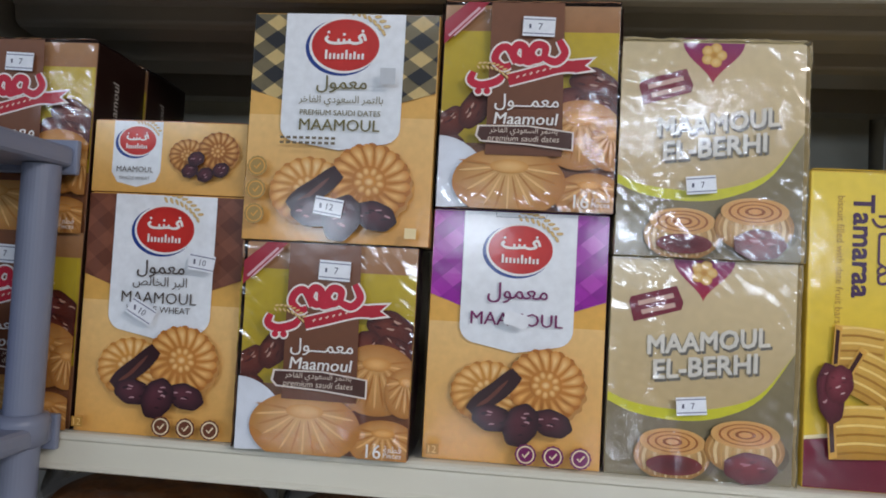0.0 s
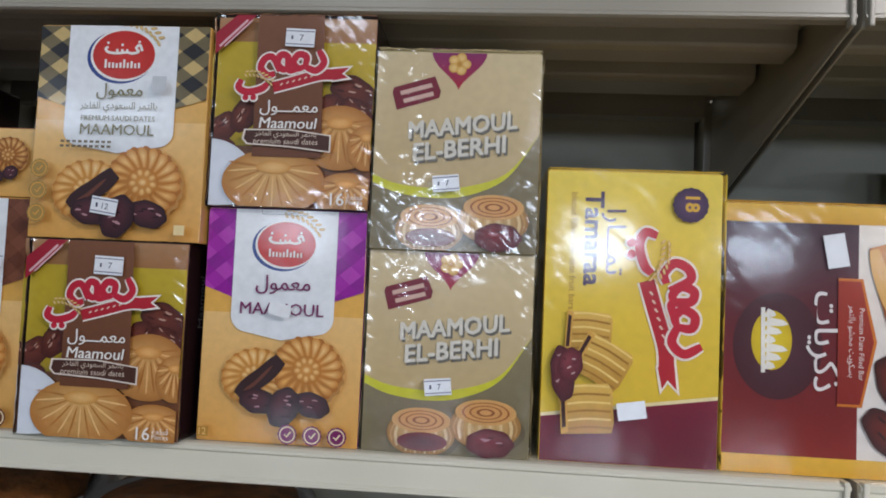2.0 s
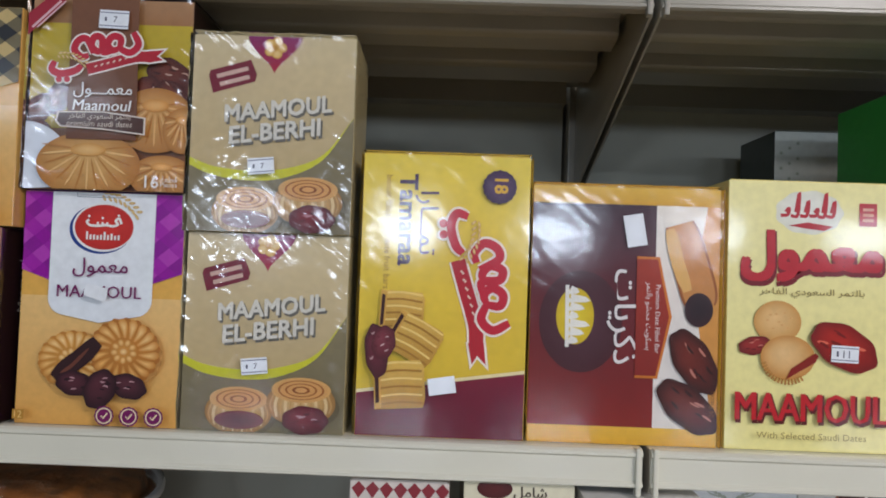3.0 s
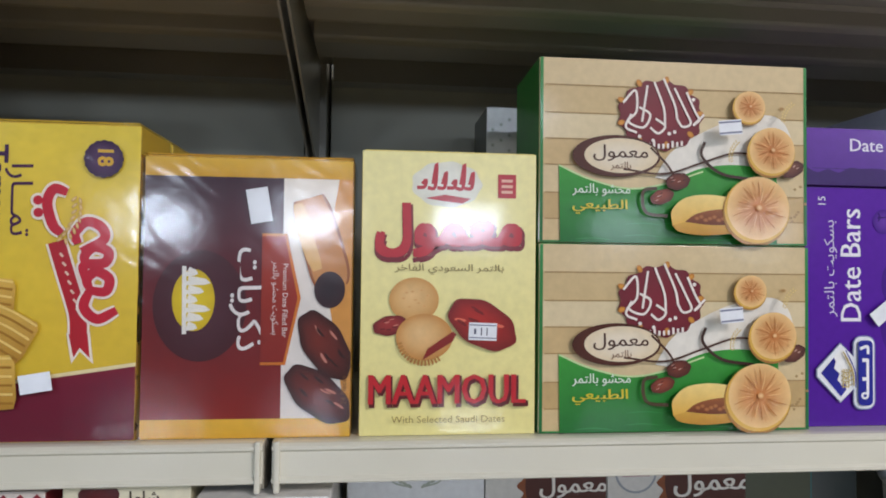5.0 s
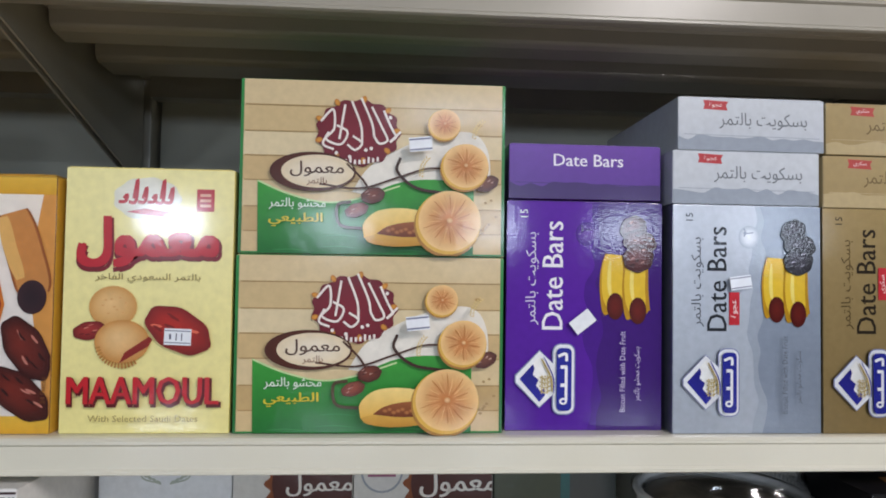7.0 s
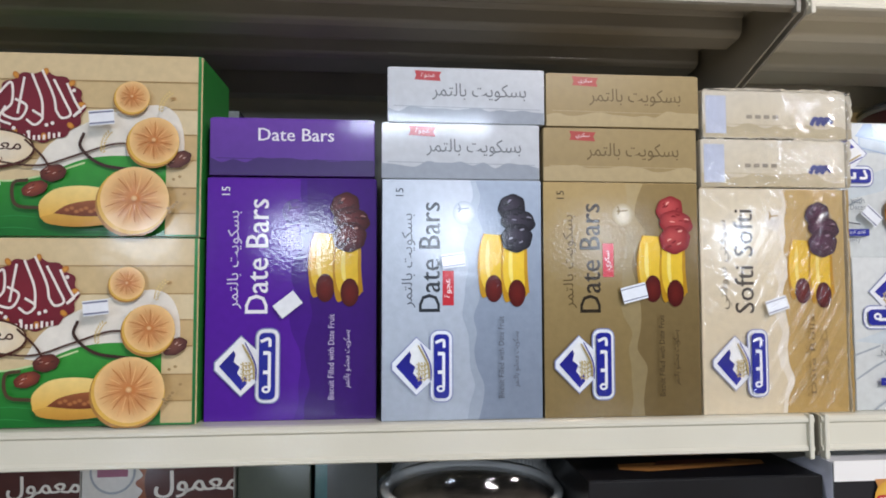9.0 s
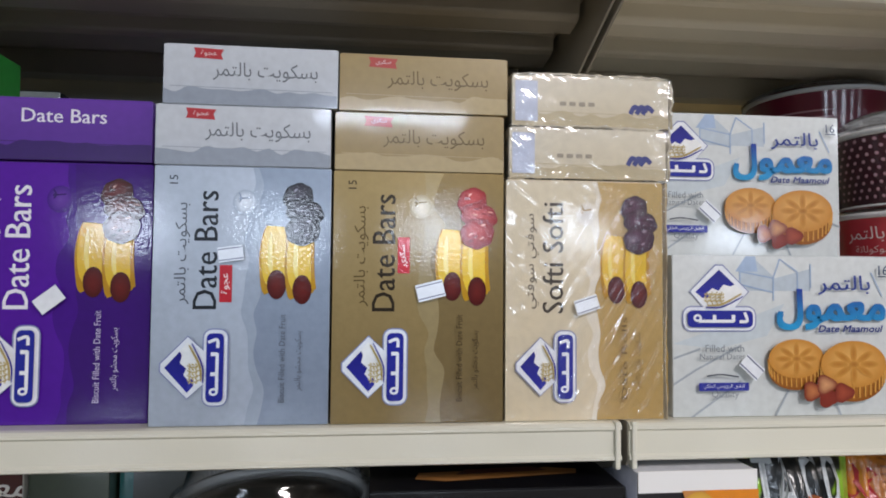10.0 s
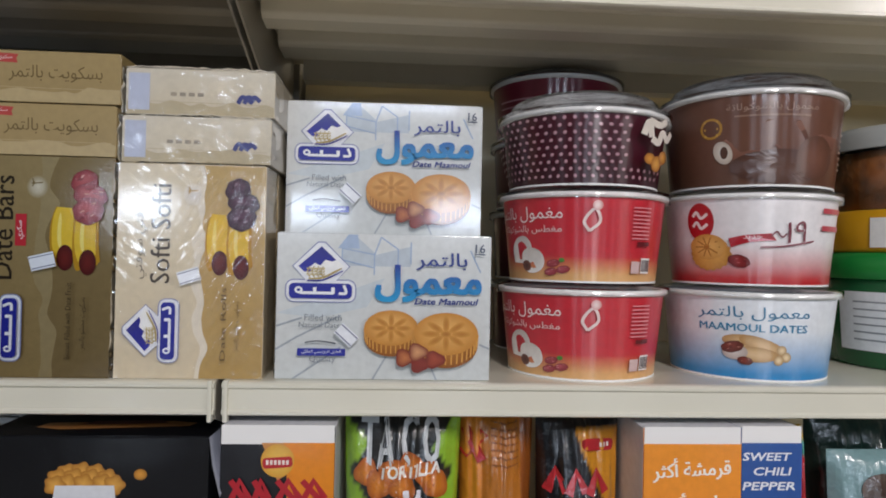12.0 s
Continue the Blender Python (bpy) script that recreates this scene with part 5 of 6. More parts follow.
def tub(m, r_top, r_base, h, label, low, high, lid=0.02, blend=0.4, mat=None):
    """A printed round paper tub with a white rolled rim and a clear domed lid; gives the thing and a printer for its side."""
    t = thing("biscuit_tub", label, "tub", m, "stacked biscuit tubs")
    steps, rows = 96, 14
    verts, faces, cols = [], [], []
    a, b = lin(low), lin(high)
    for j in range(rows + 1):
        k = j / rows
        r = r_base + (r_top - r_base) * k
        mix = min(1, max(0, (k - .05) / blend))
        for i in range(steps):
            an = 2 * math.pi * i / steps
            verts.append((r * math.cos(an), r * math.sin(an), 0.002 + (h - .006) * k))
            cols.append(tuple(a[q] + (b[q] - a[q]) * mix for q in range(4)))
    for j in range(rows):
        for i in range(steps):
            n = j * steps
            faces.append((n + i, n + (i + 1) % steps, n + steps + (i + 1) % steps, n + steps + i))
    link_mesh("body", verts, faces, mat or TUB_INK, t, colours=cols, smooth=True)
    part("rim", lathe([(r_top - .004, h - .006), (r_top + .0025, h - .006), (r_top + .004, h - .0035), (r_top + .0035, h - .001), (r_top, h), (r_top - .004, h - .001), (r_top - .004, h - .006)], 96), WHITE_PLASTIC, t, "white rolled rim", True)
    part("base", lathe([(0.0, .003), (r_base - .003, .003), (r_base - .003, 0), (r_base, 0), (r_base, .0025)], 64), WHITE_PLASTIC, t)
    if lid:
        o = part("lid", lathe([(r_top + .0055, h - .007), (r_top + .006, h + .002), (r_top - .004, h + .003), (r_top - .009, h + lid * .75), (r_top - .014, h + lid - .001), (r_top - .03, h + lid), (0.0, h + lid + .0005)], 96), CLEAR, t, "clear domed plastic lid", True)
        o.visible_shadow = False
    length = 2 * (r_top + r_base) / 2 * 1.45

    def surf(x, y, off):
        k = y / h
        r = r_base + (r_top - r_base) * k + off
        an = -math.pi / 2 - .42 + (x - length / 2) / ((r_top + r_base) / 2)
        return (r * math.cos(an), r * math.sin(an), .002 + (h - .006) * k)
    return t, Print(t, length, 0, h, mat or TUB_INK, "front", surf)


TUB_H = .092
AX, AY, BX, BY = 1.8535, .606, 2.0505, .614


def red_tub(z, label):
    t, p = tub(pose(AX, AY, z), .0885, .0795, TUB_H, label, "e2b070", "c92a38", .006, .24)
    p.text("مغمول بالتمر", .275, .78, .4, "f3e4e0", tall=.072, bold=.004)
    p.text("مغطس بالشوكولاتة", .29, .6, .36, "f0d8d4", tall=.04)
    p.done("lettering")
    p.poly([tuple(q) for q in curve([(.2, .2), (.195, .38), (.235, .5), (.29, .52), (.325, .42), (.315, .3), (.27, .2), (.2, .2)], 5)], "efeae4", "d8cfc6")
    p.poly([tuple(q) for q in curve([(.262, .2), (.27, .33), (.32, .385), (.375, .33), (.39, .2), (.36, .1), (.3, .085), (.262, .2)], 5)], "f6f3ee", "ddd5cb")
    p.disc(.292, .165, .026, .024, "4a2018", "7a4a3c", rot=-30)
    for x, y in ((.43, .2), (.475, .13), (.42, .1)):
        date_fruit(p, x, y, .03, .017, 10, "8a2c34", "b8505a", "e6a8a8")
    p.disc(.47, .24, .012, .01, "4a8a30")
    p.done("biscuit_picture")
    for i in range(9):
        p.rect(.76, .86 - i * .045, .855, .875 - i * .045, "e0959a")
    p.rect(.79, .42, .86, .47, "6a1820")
    p.done("small_lettering")
    p.rect(.82, .1, .875, .28, "efe6e2")
    for i in range(9):
        p.rect(.824 + i * .0055, .12, .827 + i * .0055, .26, "3a2a2a")
    p.rect(.765, .1, .81, .24, "d6b8b4")
    p.done("bar_code")
    p.stroke([(.58, .58), (.56, .7), (.6, .84), (.62, .7), (.58, .58)], .012, "ead2cc")
    p.disc(.61, .88, .02, .022, "ead2cc", "d9938f")
    p.done("maker_mark", "pale leaf mark")


red_tub(ZS, "red biscuit tub at the foot of a stack")
red_tub(ZS + .0985, "red biscuit tub in the middle of a stack")
t, p = tub(pose(AX - .001, AY, ZS + .197), .0895, .081, .0775, "burgundy biscuit tub with a small pale pattern and clear lid", "3a0d1a", "471222", .02)
for j in range(9):
    for i in range(26):
        x = .02 + .036 * i + (.018 if j % 2 else 0)
        if x < .74 or j < 2:
            y = .1 + .098 * j
            p.disc(x, y, .0095, .008, "c8a0a8", "9a6a76", n=7, rot=20 * i)
p.done("dot_pattern")
for ln in ([(.78, .68), (.8, .86), (.82, .66)], [(.82, .64), (.86, .6), (.88, .74), (.92, .66), (.95, .78)], [(.8, .88), (.86, .84), (.9, .92)]):
    p.stroke(ln, .03, "e6dccf")
p.disc(.82, .36, .028, .024, "d89a44", "a8662a")
p.disc(.86, .3, .03, .035, "e0a650", "a8662a")
p.disc(.9, .4, .03, .03, "d89a44", "9a5a26")
p.done("maker_mark", "white strokes over nut pictures")
t, p = tub(pose(BX, BY, ZS), .0905, .0815, TUB_H, "white and blue biscuit tub at the foot of a stack", "0a86c6", "e9eef2", .006, .55)
p.text("معمول بالتمر", .5, .79, .44, "2a7fa8", tall=.062, bold=.004)
p.text("MAAMOUL DATES", .5, .62, .43, "2a86b0", tall=.036, bold=.025)
p.done("lettering", "blue lettering")
for i, (x, y, r) in enumerate(((.5, .44, 10), (.56, .4, -6), (.52, .3, 14))):
    p.disc(x - .02, y, .1, .034, "e3c290", "b98c54", rot=-16 + r)
for x, y in ((.61, .36), (.63, .28), (.6, .24)):
    p.disc(x, y, .02, .022, "efd9b0", "b08a5a")
p.disc(.43, .32, .05, .035, "d8cfc8", "b8a8a0")
date_fruit(p, .42, .38, .045, .026, 14, "5a2018", "8a3a2c", "c89080")
date_fruit(p, .47, .22, .03, .018, -10, "5a2018", "8a3a2c", "c89080")
p.done("biscuit_picture")
t, p = tub(pose(BX, BY, ZS + .0985), .0905, .0815, .0965, "white and red biscuit tub in the middle of a stack", "c0101a", "f0ecec", .006, .42)
p.disc(.28, .72, .062, .085, "c01f2c", "b0141f")
for y in (.78, .66):
    p.stroke([(.245, y), (.265, y + .05), (.285, y - .02), (.315, y + .03)], .014, "f2e4e0")
p.done("maker_mark", "red oval with pale strokes")
p.disc(.32, .34, .09, .075, "e6ae58", "c08436", lobes=18, depth=.04)
p.disc(.31, .42, .082, .058, "edbe6c", "cf9444")
for i in range(10):
    a = 2 * math.pi * i / 10
    p.stroke([(.31, .42), (.31 + .055 * math.cos(a), .42 + .12 * math.sin(a))], .006, "b87a30", smooth=False)
date_fruit(p, .44, .26, .045, .028, -15, "6a1418", "9a2a2c", "d08080")
p.done("biscuit_picture")
p.poly([(.4, .52), (.46, .56), (.56, .58), (.58, .5), (.48, .48), (.41, .42)], "b51a2c")
p.text("جديد", .49, .53, .07, "f4dcdc")
p.done("red_ribbon")
p.text("٩١", .66, .6, .08, "7a2a3a", rot=6, shear=.2)
p.stroke([(.56, .55), (.58, .6), (.6, .54), (.62, .58)], .006, "7a2a3a")
p.stroke([(.52, .42), (.62, .44), (.74, .5)], .007, "8a3444")
p.done("pen_marks", "price written by hand in dark red pen")
for i in range(2):
    p.rect(.78, .82 - .2 * i, .92, .88 - .2 * i, "c8505a")
p.done("lettering")
t, p = tub(pose(BX, BY, ZS + .2015), .0945, .0855, .1, "brown chocolate biscuit tub with clear lid", "62402f", "704a3a", .02)
p.disc(.33, .64, .045, .045, "d6a850", "b8862e", lobes=20, depth=.02)
p.disc(.33, .64, .035, .035, "6d4838", "6d4838")
for y in (.7, .62, .55):
    p.stroke([(.302, y + .015), (.358, y + .015)], .009, "d6a850", smooth=False)
p.done("gold_seal")
p.text("محمول بالشوكولاتة", .56, .84, .34, "b09484", tall=.036)
p.rect(.42, .74, .7, .76, "9a7a68")
p.done("lettering")
p.poly([(.36, .36), (.38, .5), (.54, .7), (.66, .69), (.68, .6), (.5, .34), (.42, .26)], "7a5040", "94695a")
p.poly([(.44, .3), (.5, .34), (.68, .6), (.7, .5), (.54, .28)], "553328", "6a4436")
p.poly([(.56, .42), (.76, .56), (.86, .54), (.84, .4), (.66, .3)], "6a4436", "84594a")
p.disc(.375, .36, .036, .05, "e6ddd0", "c4b4a4", rot=20)
p.disc(.38, .36, .015, .026, "5a3a2c")
p.disc(.6, .2, .2, .07, "5f3d2e", "54352a")
p.disc(.74, .3, .09, .09, "7a5040", "5f3d2e")
p.done("chocolate_picture")
for i in range(10):
    p.rect(.9, .78 - i * .065, .935, .805 - i * .065, "a98e80")
p.done("small_lettering")
tub(pose(1.864, .7905, ZS), .084, .08, .088, "burgundy biscuit tub at the foot of the back stack", "3c0f1c", "5a1426", .006)
tub(pose(1.864, .7905, ZS + .095), .084, .08, .088, "burgundy biscuit tub in the back stack", "3c0f1c", "5a1426", .006)
tub(pose(1.864, .7905, ZS + .19), .084, .08, .088, "burgundy biscuit tub in the back stack", "3c0f1c", "5a1426", .006)
t, p = tub(pose(1.864, .7905, ZS + .285), .0875, .081, .076, "dark red biscuit tub on top of the back stack", "5a1026", "6d142c", .012)
for y in (.62, .5, .38):
    p.rect(.22, y, .5, y + .03, "b98a94")
p.done("small_lettering")

CLEAR_TINT = surface("green_plastic", "1d5a34", rough=0.25, vary=0.15, scale=40, bump=0.03)
BROWN_CRUMB = surface("brown_crunchy_biscuit", "9a5f2c", rough=0.6, vary=0.6, scale=300, bump=0.9, fine=160)
gt = thing("sweets_tub", "green plastic tub with a green lid and white label", "tub", pose(2.297, .66, ZS), "plastic tubs")
part("body", lathe([(0, 0), (.092, 0), (.096, .004), (.104, .108), (.1, .11), (0, .11)], 64), CLEAR_TINT, gt, smooth=True)
part("lid", lathe([(0.0, .138), (.1, .138), (.107, .134), (.109, .108), (.105, .106)], 64), surface("bright_green_plastic", "1f8a3c", rough=0.3, vary=0.1, scale=40, bump=0.02), gt, "bright green lid", True)


def gsurf(x, y, off):
    r = .0965 + .07 * y + off + .001
    an = -math.pi / 2 - .75 + (x - .1) / .1
    return (r * math.cos(an), r * math.sin(an), .006 + y)


p = Print(gt, .2, 0, .1, TUB_INK, "front", gsurf)
p.rect(.1, .15, .72, .85, "dfe3e6")
for i in range(6):
    p.rect(.2, .72 - i * .09, .6, .74 - i * .09, "8a8f94")
p.done("label_sticker", "white printed label")
yt = thing("sweets_tub", "yellow tub with a white label, stacked on a green one", "tub", pose(2.297, .66, ZS + .1385), "plastic tubs")
part("body", lathe([(0, 0), (.1, 0), (.103, .004), (.104, .046), (.1, .05), (0, .05)], 64), surface("yellow_plastic", "d9a01c", rough=0.35, vary=0.15, scale=40, bump=0.03), yt, smooth=True)
p = Print(yt, .2, 0, .05, TUB_INK, "front", lambda x, y, off: ((.1045 + off) * math.cos(-2.32 + (x - .1) / .1), (.1045 + off) * math.sin(-2.32 + (x - .1) / .1), y))
p.rect(.3, .1, .8, .8, "e6e6e2")
p.rect(.4, .3, .7, .42, "7a7a78")
p.done("label_sticker", "white printed label")
ct = thing("sweets_tub", "clear plastic tub full of brown biscuits", "tub", pose(2.297, .66, ZS + .189), "plastic tubs")
part("biscuits", lathe([(0, .002), (.094, .002), (.1, .06), (.09, .072), (.05, .078), (0, .08)], 64), BROWN_CRUMB, ct, "brown biscuit pieces", True)
o = part("body", lathe([(.096, 0), (.104, .075), (.108, .078)], 64), CLEAR, ct, "clear plastic wall", True)
o.visible_shadow = False
o = part("lid", lathe([(.109, .072), (.11, .09), (.104, .098), (0, .1)], 64), surface("cloudy_plastic", "b9bcb8", rough=0.3, vary=0.1, scale=40, bump=0.05), ct, "cloudy plastic lid", True)

# cartons standing behind the wood-patterned ones
for z in (ZS, ZS + .1602):
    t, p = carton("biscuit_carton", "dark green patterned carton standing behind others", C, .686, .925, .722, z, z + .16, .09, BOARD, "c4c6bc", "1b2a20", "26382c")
    for i in range(24):
        p.disc(.03 + .04 * (i % 3), .06 + .037 * i, .012, .012, "8a927e", "c4c6bc", n=8)
    p.done("pattern")

# ---- plastic rack in the aisle ----
rack = thing("plastic_rack", "blue-grey plastic tier rack standing beside the shelving", "rack", pose(-.585, .32, 0))
for sx in (-.204, .204):
    for sy in (-.14, .17):
        part("post", lathe([(.0, 0), (.0142, 0), (.0142, 1.5225), (.0, 1.5225)], 32), GREY_PLASTIC, rack, smooth=False).location = (sx, sy, 0)
        for z in (1.298, .898, .498, .098):
            part("collar", lathe([(.0145, 0), (.0185, .002), (.0205, .02), (.0185, .026), (.0145, .027)], 32), GREY_PLASTIC, rack, smooth=True).location = (sx, sy, z - .004)
for z in (1.5232, 1.2945, .895, .495, .095):
    part("tier", block(-.2205, .2205, -.16, .187, z, z + .0175, .006, 3), GREY_PLASTIC, rack)
    for y0, y1 in ((-.163, -.157), (.184, .19)):
        part("tier_rim", block(-.2235, .2235, y0, y1, z - .006, z + .0235, .002, 2), GREY_PLASTIC, rack)
bag = thing("blue_packet", "blue plastic packet on the rack", "packet", pose(-.455, .455, 1.3125))
bmq = bmesh.new()
bmesh.ops.create_uvsphere(bmq, u_segments=24, v_segments=16, radius=1.0)
for v in bmq.verts:
    v.co = Vector((math.copysign(abs(v.co.x) ** .6, v.co.x) * .045, math.copysign(abs(v.co.y) ** .6, v.co.y) * .03, .05 + math.copysign(abs(v.co.z) ** .5, v.co.z) * .05)) * (1 + .05 * noise.noise(v.co * 3))
part("wrapper", bmq, surface("blue_plastic_wrap", "1c3fb0", rough=0.2, vary=0.2, scale=60, bump=0.2, fine=60), bag, smooth=True)


# ---- goods on the lower shelf ----
ZL = .93
BAG = ink("crinkled_foil_print", 0.3, 0.8, 0.1, 0.35, 45, 0.6)


def low_carton(x0, x1, y, top, label, front, side, tops, d=.16, name="snack_carton", mat=None):
    return carton(name, label, "carton", x0, x1, y, ZL, top, d, mat or BOARD, front, side, tops)


t, p = low_carton(.233, .318, .52, 1.2655, "white carton with a maroon pattern", "d8cfc6", "8a2a34", "e0d8d0")
for i in range(7):
    p.poly([(.02 + .14 * i, .98), (.09 + .14 * i, .955), (.16 + .14 * i, .98), (.09 + .14 * i, .998)], "8a2a34")
p.done("pattern_band")
t, p = low_carton(.33, .424, .52, 1.268, "cream sweets carton with a brown mark", "e2dcc0", "cfc6a4", "e6e0c8")
p.disc(.28, .985, .16, .09, "5a1a1e", "4a1216")
p.done("brown_mark")
p.text("شامل", .6, .975, .3, "4a4030", bold=.02)
p.done("lettering")
t, p = low_carton(.4295, .531, .505, 1.2615, "white carton with a black and red ornament band", "e6e4e2", "dcdad6", "ecebe8", .2)
p.rect(0, .955, 1, .962, "3a2026")
p.rect(0, .99, 1, .996, "3a2026")
for i in range(14):
    x = .035 + i * .0715
    if i % 2:
        p.stroke([(x - .02, .984), (x + .02, .968)], .012, "3a2026", smooth=False)
        p.stroke([(x - .02, .968), (x + .02, .984)], .012, "3a2026", smooth=False)
    else:
        p.poly([(x - .022, .984), (x, .968), (x + .022, .984)], "6a2a34")
p.done("ornament_band")
t, p = low_carton(.5385, .6725, .635, 1.2685, "plain white carton with a faint wreath", "e4e7ea", "d4d8dc", "eceef0")
for s in (-1, 1):
    p.stroke([(.5 + s * .2, .905), (.5 + s * .16, .882), (.5 + s * .05, .87)], .012, "a8b0a4")
    for i in range(5):
        p.disc(.5 + s * (.05 + .035 * i), .872 + .007 * i, .022, .011, "a8b0a4", rot=s * 40, n=10)
p.done("wreath")


def cog_carton(x0, x1, label, crown):
    t, p = low_carton(x0, x1, .635, 1.2685, label, "d8d6d0", "c9c6c0", "e2e0da")
    cx, r = (.72, .44) if not crown else (.75, .38)
    p.disc(cx, .865, r, r, "5a2820", "8a4a24", lobes=22, depth=.06)
    p.disc(cx, .865, r * .9, r * .9, "4a1e18", "4a1e18")
    p.done("brown_cog")
    p.text("معمول", cx, .86, .56, "e9e4dc", tall=.19, bold=.02)
    p.text("مصنع", cx - .02, .945, .24, "d8c4b4")
    p.done("lettering")
    if crown:
        p.disc(.2, .9, .15, .15, "9aa0a8", "9aa0a8", n=30)
        p.disc(.2, .9, .135, .135, "dcdad6", "dcdad6", n=30)
        p.rect(.1, .885, .3, .91, "9a5a76")
        p.done("maker_mark", "small round mark")


cog_carton(.6735, .797, "pale carton with a brown cog mark", False)
cog_carton(.798, .945, "pale carton with a brown cog mark and small round seal", True)
t, p = low_carton(.947, 1.02, .64, 1.266, "dark green carton wrapped in film", "3a4634", "2c382a", "46523e", mat=GLOSS)
p.disc(.4, .96, .5, .3, "58624e", "3a4634")
p.done("print")
t, p = low_carton(1.022, 1.088, .66, 1.264, "dark grey film-wrapped carton with a teal edge", "3c4444", "1f5a5a", "4a5454", mat=GLOSS)
p.rect(0, 0, .2, 1, "1f6a6a")
p.done("teal_edge")

bt, p = tub(pose(1.181, .603, ZL), .0855, .074, .293, "white plastic bucket of sweets with a clear lid", "e6e6e4", "efefec", .034, mat=TUB_INK)
bt.name = "plastic_bucket"
tagged(bt, "", "bucket")
part("sweets", lathe([(0.0, .286), (.05, .29), (.078, .284), (.081, .276), (0.0, .27)], 48), surface("dark_sweets", "6a625a", rough=0.5, vary=0.5, scale=200, bump=0.6, fine=150), bt, "dark sweets under the lid", True)
p.disc(.28, .93, .06, .06, "b8b2a8", "d0cac0")
p.disc(.78, .9, .16, .14, "8a4a20", "6a3416")
p.done("print")
for x, y in ((-.335, .63), (-.095, .62)):
    st = thing("sweets_tray", "round clear plastic tray of brown sweets", "tray", pose(x, y, ZL), "stacked clear trays")
    part("lower_stack", lathe([(0, 0), (.1, 0), (.108, .01), (.108, .27), (.1, .275), (0, .275)], 48), BROWN_CRUMB, st, smooth=True)
    part("sweets", lathe([(0.0, .3), (.06, .298), (.096, .288), (.1, .2755), (0, .2755)], 48), BROWN_CRUMB, st, "brown sweets", True)
    o = part("lid", lathe([(.114, .277), (.115, .284), (.108, .29), (.1, .318), (.09, .326), (0, .328)], 64), CLEAR, st, "clear domed lid", True)
    o.visible_shadow = False
    part("rim", lathe([(.109, .27), (.116, .272), (.117, .277), (.109, .278)], 64), WHITE_PLASTIC, st, "pale rolled rim", True)

MATT_BLACK = ink("matt_black_board", 0.45, 0.4, 0.15, 0.03, 60, 0.2)
# black snack carton that juts out a little
bx, p = low_carton(1.268, 1.478, .503, 1.252, "black snack carton with a popcorn picture and bent corner flap", "08080c", "07070a", "0a0a10", .24, mat=MATT_BLACK)
for x, y in ((.4, .945), (.46, .95), (.52, .945), (.36, .93), (.43, .932), (.5, .93), (.57, .93), (.4, .915), (.47, .915), (.55, .915), (.35, .91), (.6, .912)):
    p.disc(x, y * .949, .045, .042, "e0a850", "a8702a", lobes=5, depth=.12, n=20)
p.disc(.71, .895, .028, .024, "d89c44", "a8702a")
p.poly([(.33, .76), (.62, .76), (.6, .864), (.35, .864)], "d8dade")
p.done("popcorn_picture")
q = Print(bx, .208, .24, .24, GLOSS, "front", lambda x, y, off: (x - .104, -.12 + y, .322 + off))
q.poly([(.18, .13), (.3, .1), (.86, .16), (.88, .21), (.75, .24), (.6, .2), (.35, .21), (.2, .2)], "c88a4a")
q.poly([(.35, .17), (.75, .2), (.7, .25), (.4, .23)], "6a3020")
q.done("top_picture")
link_mesh("corner_flap", [(.105, -.12, .322), (.105, -.04, .32), (.12, -.03, .292), (.117, -.125, .269), (.1085, -.121, .297)], [(0, 1, 2, 3, 4)], surface("white_card_edge", "b8bcc8", rough=0.6, vary=0.1), bx, "bent pale corner flap")


def display(x0, x1, y, top, label, front):
    """A shelf-ready carton whose white tuck-in lid shows above its printed face."""
    t, p = low_carton(x0, x1, y, top, label, front, "e4e6ee", "e9ebf2", .2, "display_carton")
    w = x1 - x0
    part("lid_fold", block(-w / 2 + .001, w / 2 - .001, -.1008, -.0995, top - ZL - .0165, top - ZL + .0012), WHITE_PLASTIC, t, "white folded edge")
    p.level = 30
    return t, p


t, p = display(1.488, 1.594, .504, 1.2625, "black and orange snack display carton with a white lid", "15161c")
p.poly([(.62, 0), (1, 0), (1, .955), (.55, .955), (.58, .9)], "e58a1c")
p.poly([(.36, .955), (.55, .955), (.6, .87), (.5, .85)], "c98a4a")
p.done("orange_panel")
p.disc(.5, .905, .145, .145, "ecc25a", "d8a038")
p.panel(.37, .885, .63, .915, .03, "b8242c", rot=4)
for i in range(6):
    p.rect(.4 + .035 * i, .894, .422 + .035 * i, .907, "f2e6dc")
p.done("maker_mark", "yellow disc with a red band")
for x0, w in ((.1, .16), (.3, .13), (.5, .2), (.72, .2)):
    p.stroke([(x0, .79), (x0 + w * .5, .85), (x0 + w, .8)], .06, "b01f2c", smooth=False)
    p.stroke([(x0, .85), (x0 + w, .78)], .05, "b01f2c", smooth=False)
p.done("bold_mark", "slanted heavy red strokes")
t, p = display(1.889, 1.987, .504, 1.2625, "orange snack display carton with white Arabic lettering", "ea8a24")
p.rect(0, 0, 1, .955, "e8841c", "ee9530")
p.done("orange_ground")
p.text("قرمشة أكثر", .49, .882, .8, "f6ece0", tall=.24, bold=.02, rot=3)
p.text("طعم أكثر", .5, .78, .7, "f6ece0", tall=.24, bold=.02, rot=3)
p.done("lettering", "white lettering")
t, p = display(1.9885, 2.051, .508, 1.2625, "blue snack display carton with white lettering", "2a5296")
p.rect(0, 0, 1, .955, "234a8c", "2c569c")
p.done("blue_ground")
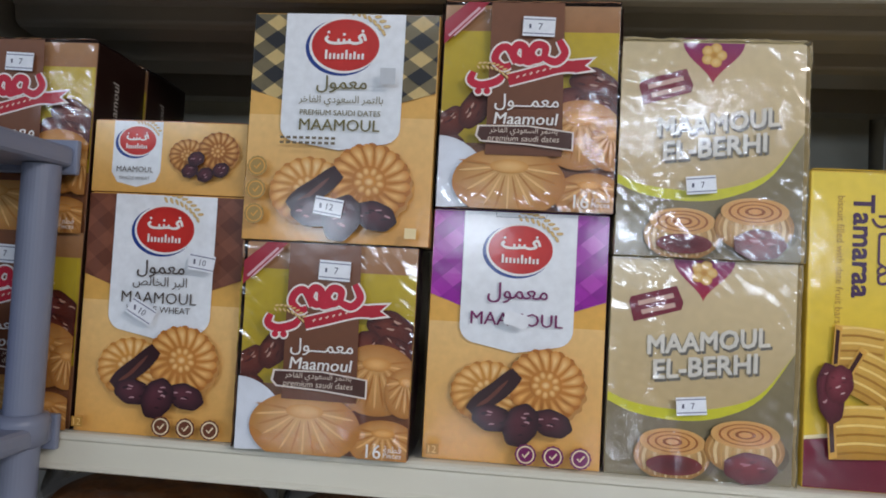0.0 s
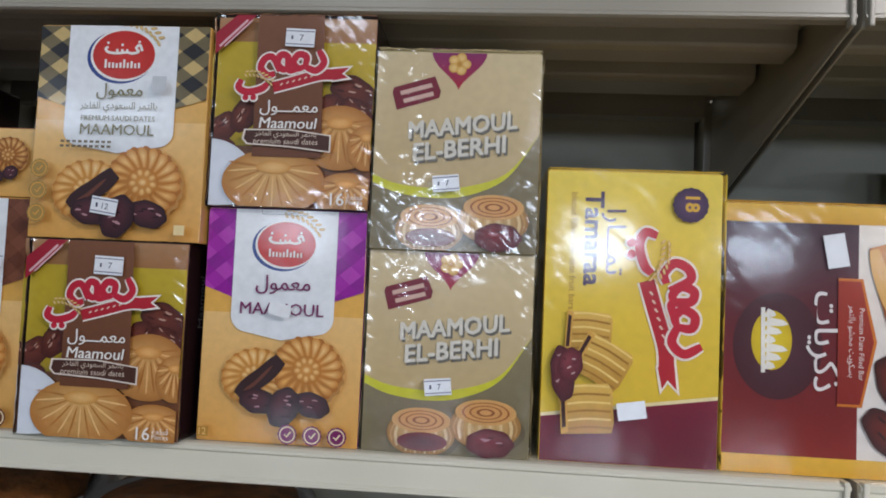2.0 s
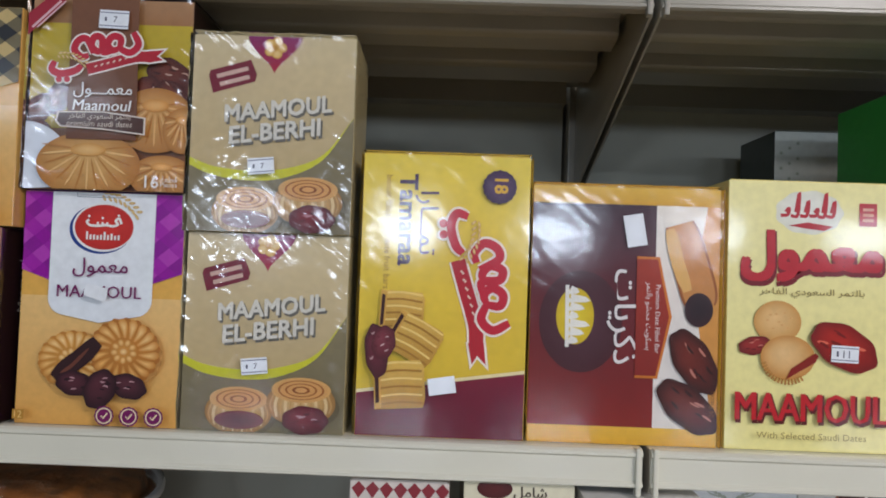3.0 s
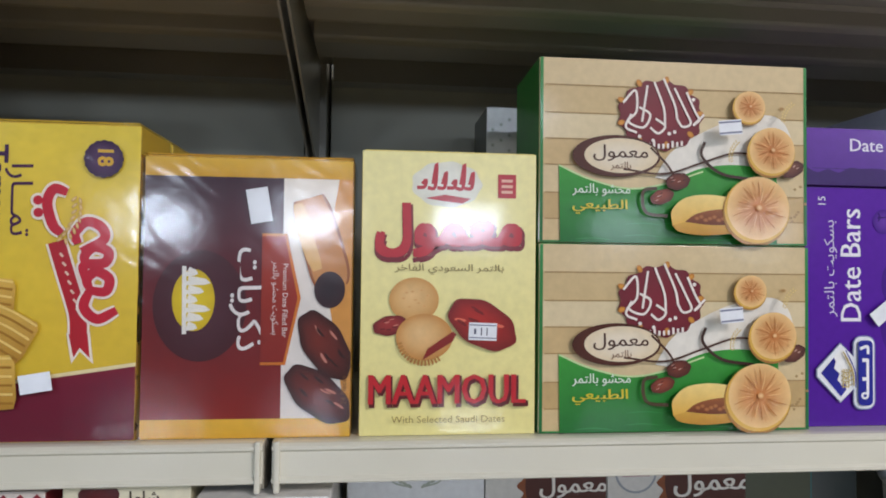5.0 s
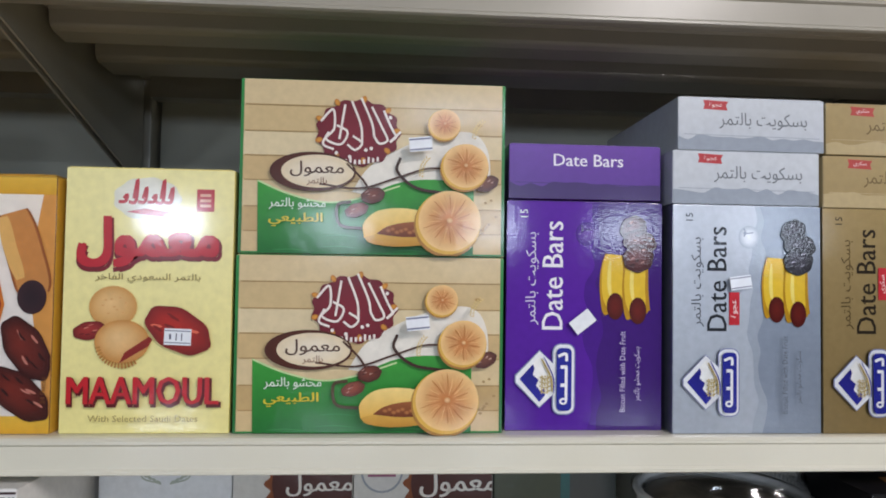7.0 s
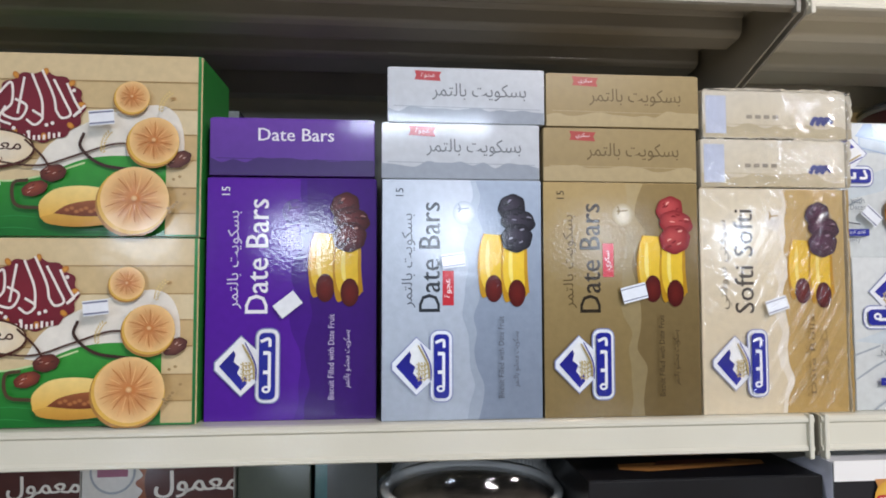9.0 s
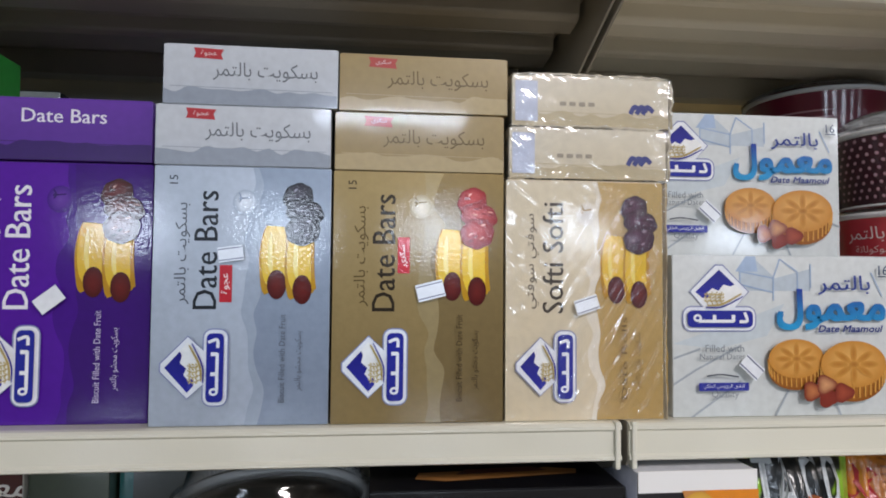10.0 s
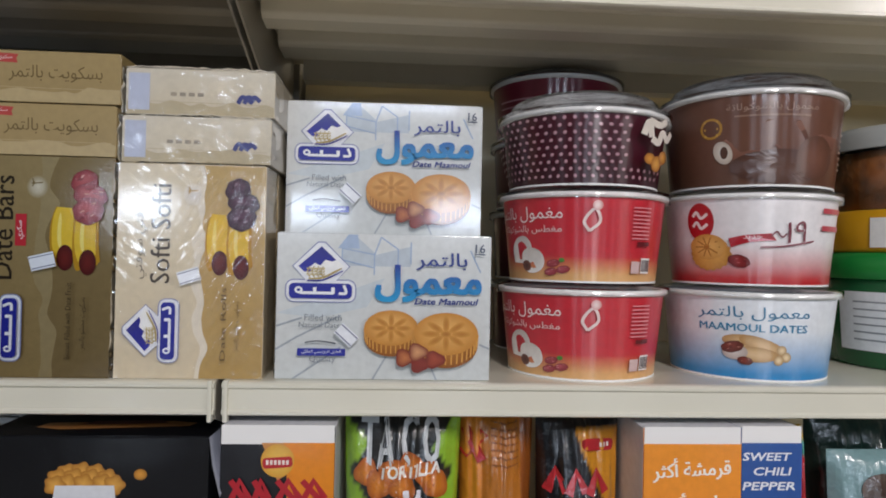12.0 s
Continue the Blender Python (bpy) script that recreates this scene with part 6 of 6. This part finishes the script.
for i, (s, w) in enumerate((("SWEET", .8), ("CHILI", .62), ("PEPPER", .86))):
    p.text(s, .82 - w / 2 if i < 2 else .45, .915 - i * .043, w, "e6eaf2", tall=.13, bold=.03, shear=.15)
p.text("حـــار وحلو", .5, .765, .8, "e6eaf2", tall=.2)
p.done("lettering", "white lettering")


def snack_bag(x0, x1, y, top, label, colour, thick=.05, seed=0, tilt=0.0):
    """A filled pillow bag with a crimped top seam; colour(u, v) gives its ink."""
    w, h = x1 - x0, top - ZL
    t = thing("snack_bag", label, "snack bag", pose((x0 + x1) / 2, y + thick, ZL, 0, 0, tilt), "snack bags on the lower shelf")

    def bulge(u, v):
        e = max(0.0, math.sin(math.pi * min(max(u, 0), 1))) ** .55 * max(0.0, math.sin(math.pi * min(max(v, 0), 1))) ** .42
        q = Vector((u * 5 + seed, v * 9, seed))
        fold = noise.noise(q) * .006 + noise.noise(Vector((u * 16 + seed, v * 5, 2))) * .0035 * (1 + 2 * max(0, v - .75) * 4)
        return thick * e + fold * (.25 + e)
    nu, nv = 34, 60
    for side, word in ((-1, "front_panel"), (1, "back_panel")):
        verts, faces, cols = [], [], []
        for j in range(nv + 1):
            for i in range(nu + 1):
                u, v = i / nu, j / nv
                pinch = 1 - .06 * math.sin(math.pi * v)
                verts.append(((u - .5) * w * pinch, side * bulge(u, v), v * h))
                cols.append(lin(colour(u, v)))
        for j in range(nv):
            for i in range(nu):
                a = j * (nu + 1) + i
                faces.append((a, a + 1, a + nu + 2, a + nu + 1)[::-side])
        link_mesh(word, verts, faces, BAG, t, colours=cols, smooth=True)
    return t, Print(t, w, 0, h, BAG, "front", lambda x, yy, off: ((x - w / 2), -bulge(x / w, yy / h) - off - .0006, yy))


t, p = snack_bag(1.598, 1.717, .515, 1.2665, "green and black tortilla chip bag with silver lettering", lambda u, v: "8ab52c" if abs(u - .48) > .36 + .08 * math.sin(v * 40) else "1a1c1c", .045, 3)
for i, (s, x) in enumerate((("T", .22), ("A", .36), ("C", .56), ("O", .74))):
    p.text(s, x, .925 - .01 * (i < 2), .15, "c9ced0", tall=.42, bold=.02)
p.done("lettering", "tall silver lettering")
for x, y in ((.2, .83), (.3, .8), (.42, .84), (.56, .855), (.7, .83), (.78, .8), (.5, .8)):
    p.disc(x, y, .11, .1, "d8842c", "a8541a", lobes=3, depth=.12, rot=40 * x * 10)
p.done("chip_picture")
p.text("TORTILLA", .56, .842, .5, "f0ede6", tall=.1, bold=.03, shear=.2, rot=4)
p.done("lettering", "white lettering")
p.panel(.45, .76, .65, .79, .004, "e4e2ea")
p.done("price_sticker", "small white price sticker")
t, p = snack_bag(1.716, 1.795, .535, 1.267, "orange-brown corn snack bag with a red cross stroke", lambda u, v: "d8842a" if u < .28 else ("b06a1c" if u < .8 else "8a4a18"), .04, 9)
p.stroke([(.05, .86), (.32, .93)], .12, "b01f24", smooth=False)
p.stroke([(.08, .94), (.28, .85)], .12, "b01f24", smooth=False)
p.done("bold_mark", "red cross strokes")
for i in range(8):
    p.stroke([(.4, .985 - .02 * i), (.6, .975 - .02 * i), (.76, .983 - .02 * i)], .02, "8a4e14", n=3)
p.done("corn_picture")
t, p = snack_bag(1.797, 1.886, .53, 1.2625, "black and orange chip bag with a red band", lambda u, v: "101014" if u < .5 - 1.6 * (v - .9) or v > .965 else "d8901c", .04, 14)
p.panel(.5, .895, .9, .93, .05, "b8242c", rot=-4)
for i in range(6):
    p.rect(.58 + .045 * i, .905, .605 + .045 * i, .918, "f2e6dc")
p.done("maker_mark", "red band with pale bars")
for x in (.2, .42, .66):
    p.stroke([(x - .1, .77), (x, .835), (x + .1, .775)], .1, "b8242c", smooth=False)
p.done("bold_mark", "heavy red strokes")
t, p = snack_bag(2.056, 2.083, .53, 1.2525, "red and yellow chip bag squeezed beside a carton", lambda u, v: "d8b020" if v > .95 else ("2a8a7a" if v > .9 else "b8242c"), .03, 21)
snack_bag(2.105, 2.23, .55, 1.262, "dark green snack bag at the back", lambda u, v: "16302a", .04, 28)
t, p = snack_bag(2.098, 2.25, .505, 1.232, "pale teal snack bag with a dark round picture", lambda u, v: "7a9a9c" if u < .55 else "2aa0a0", .035, 33)
p.disc(.3, .87, .13, .13, "3a2a22", "5a4638")
p.done("print")
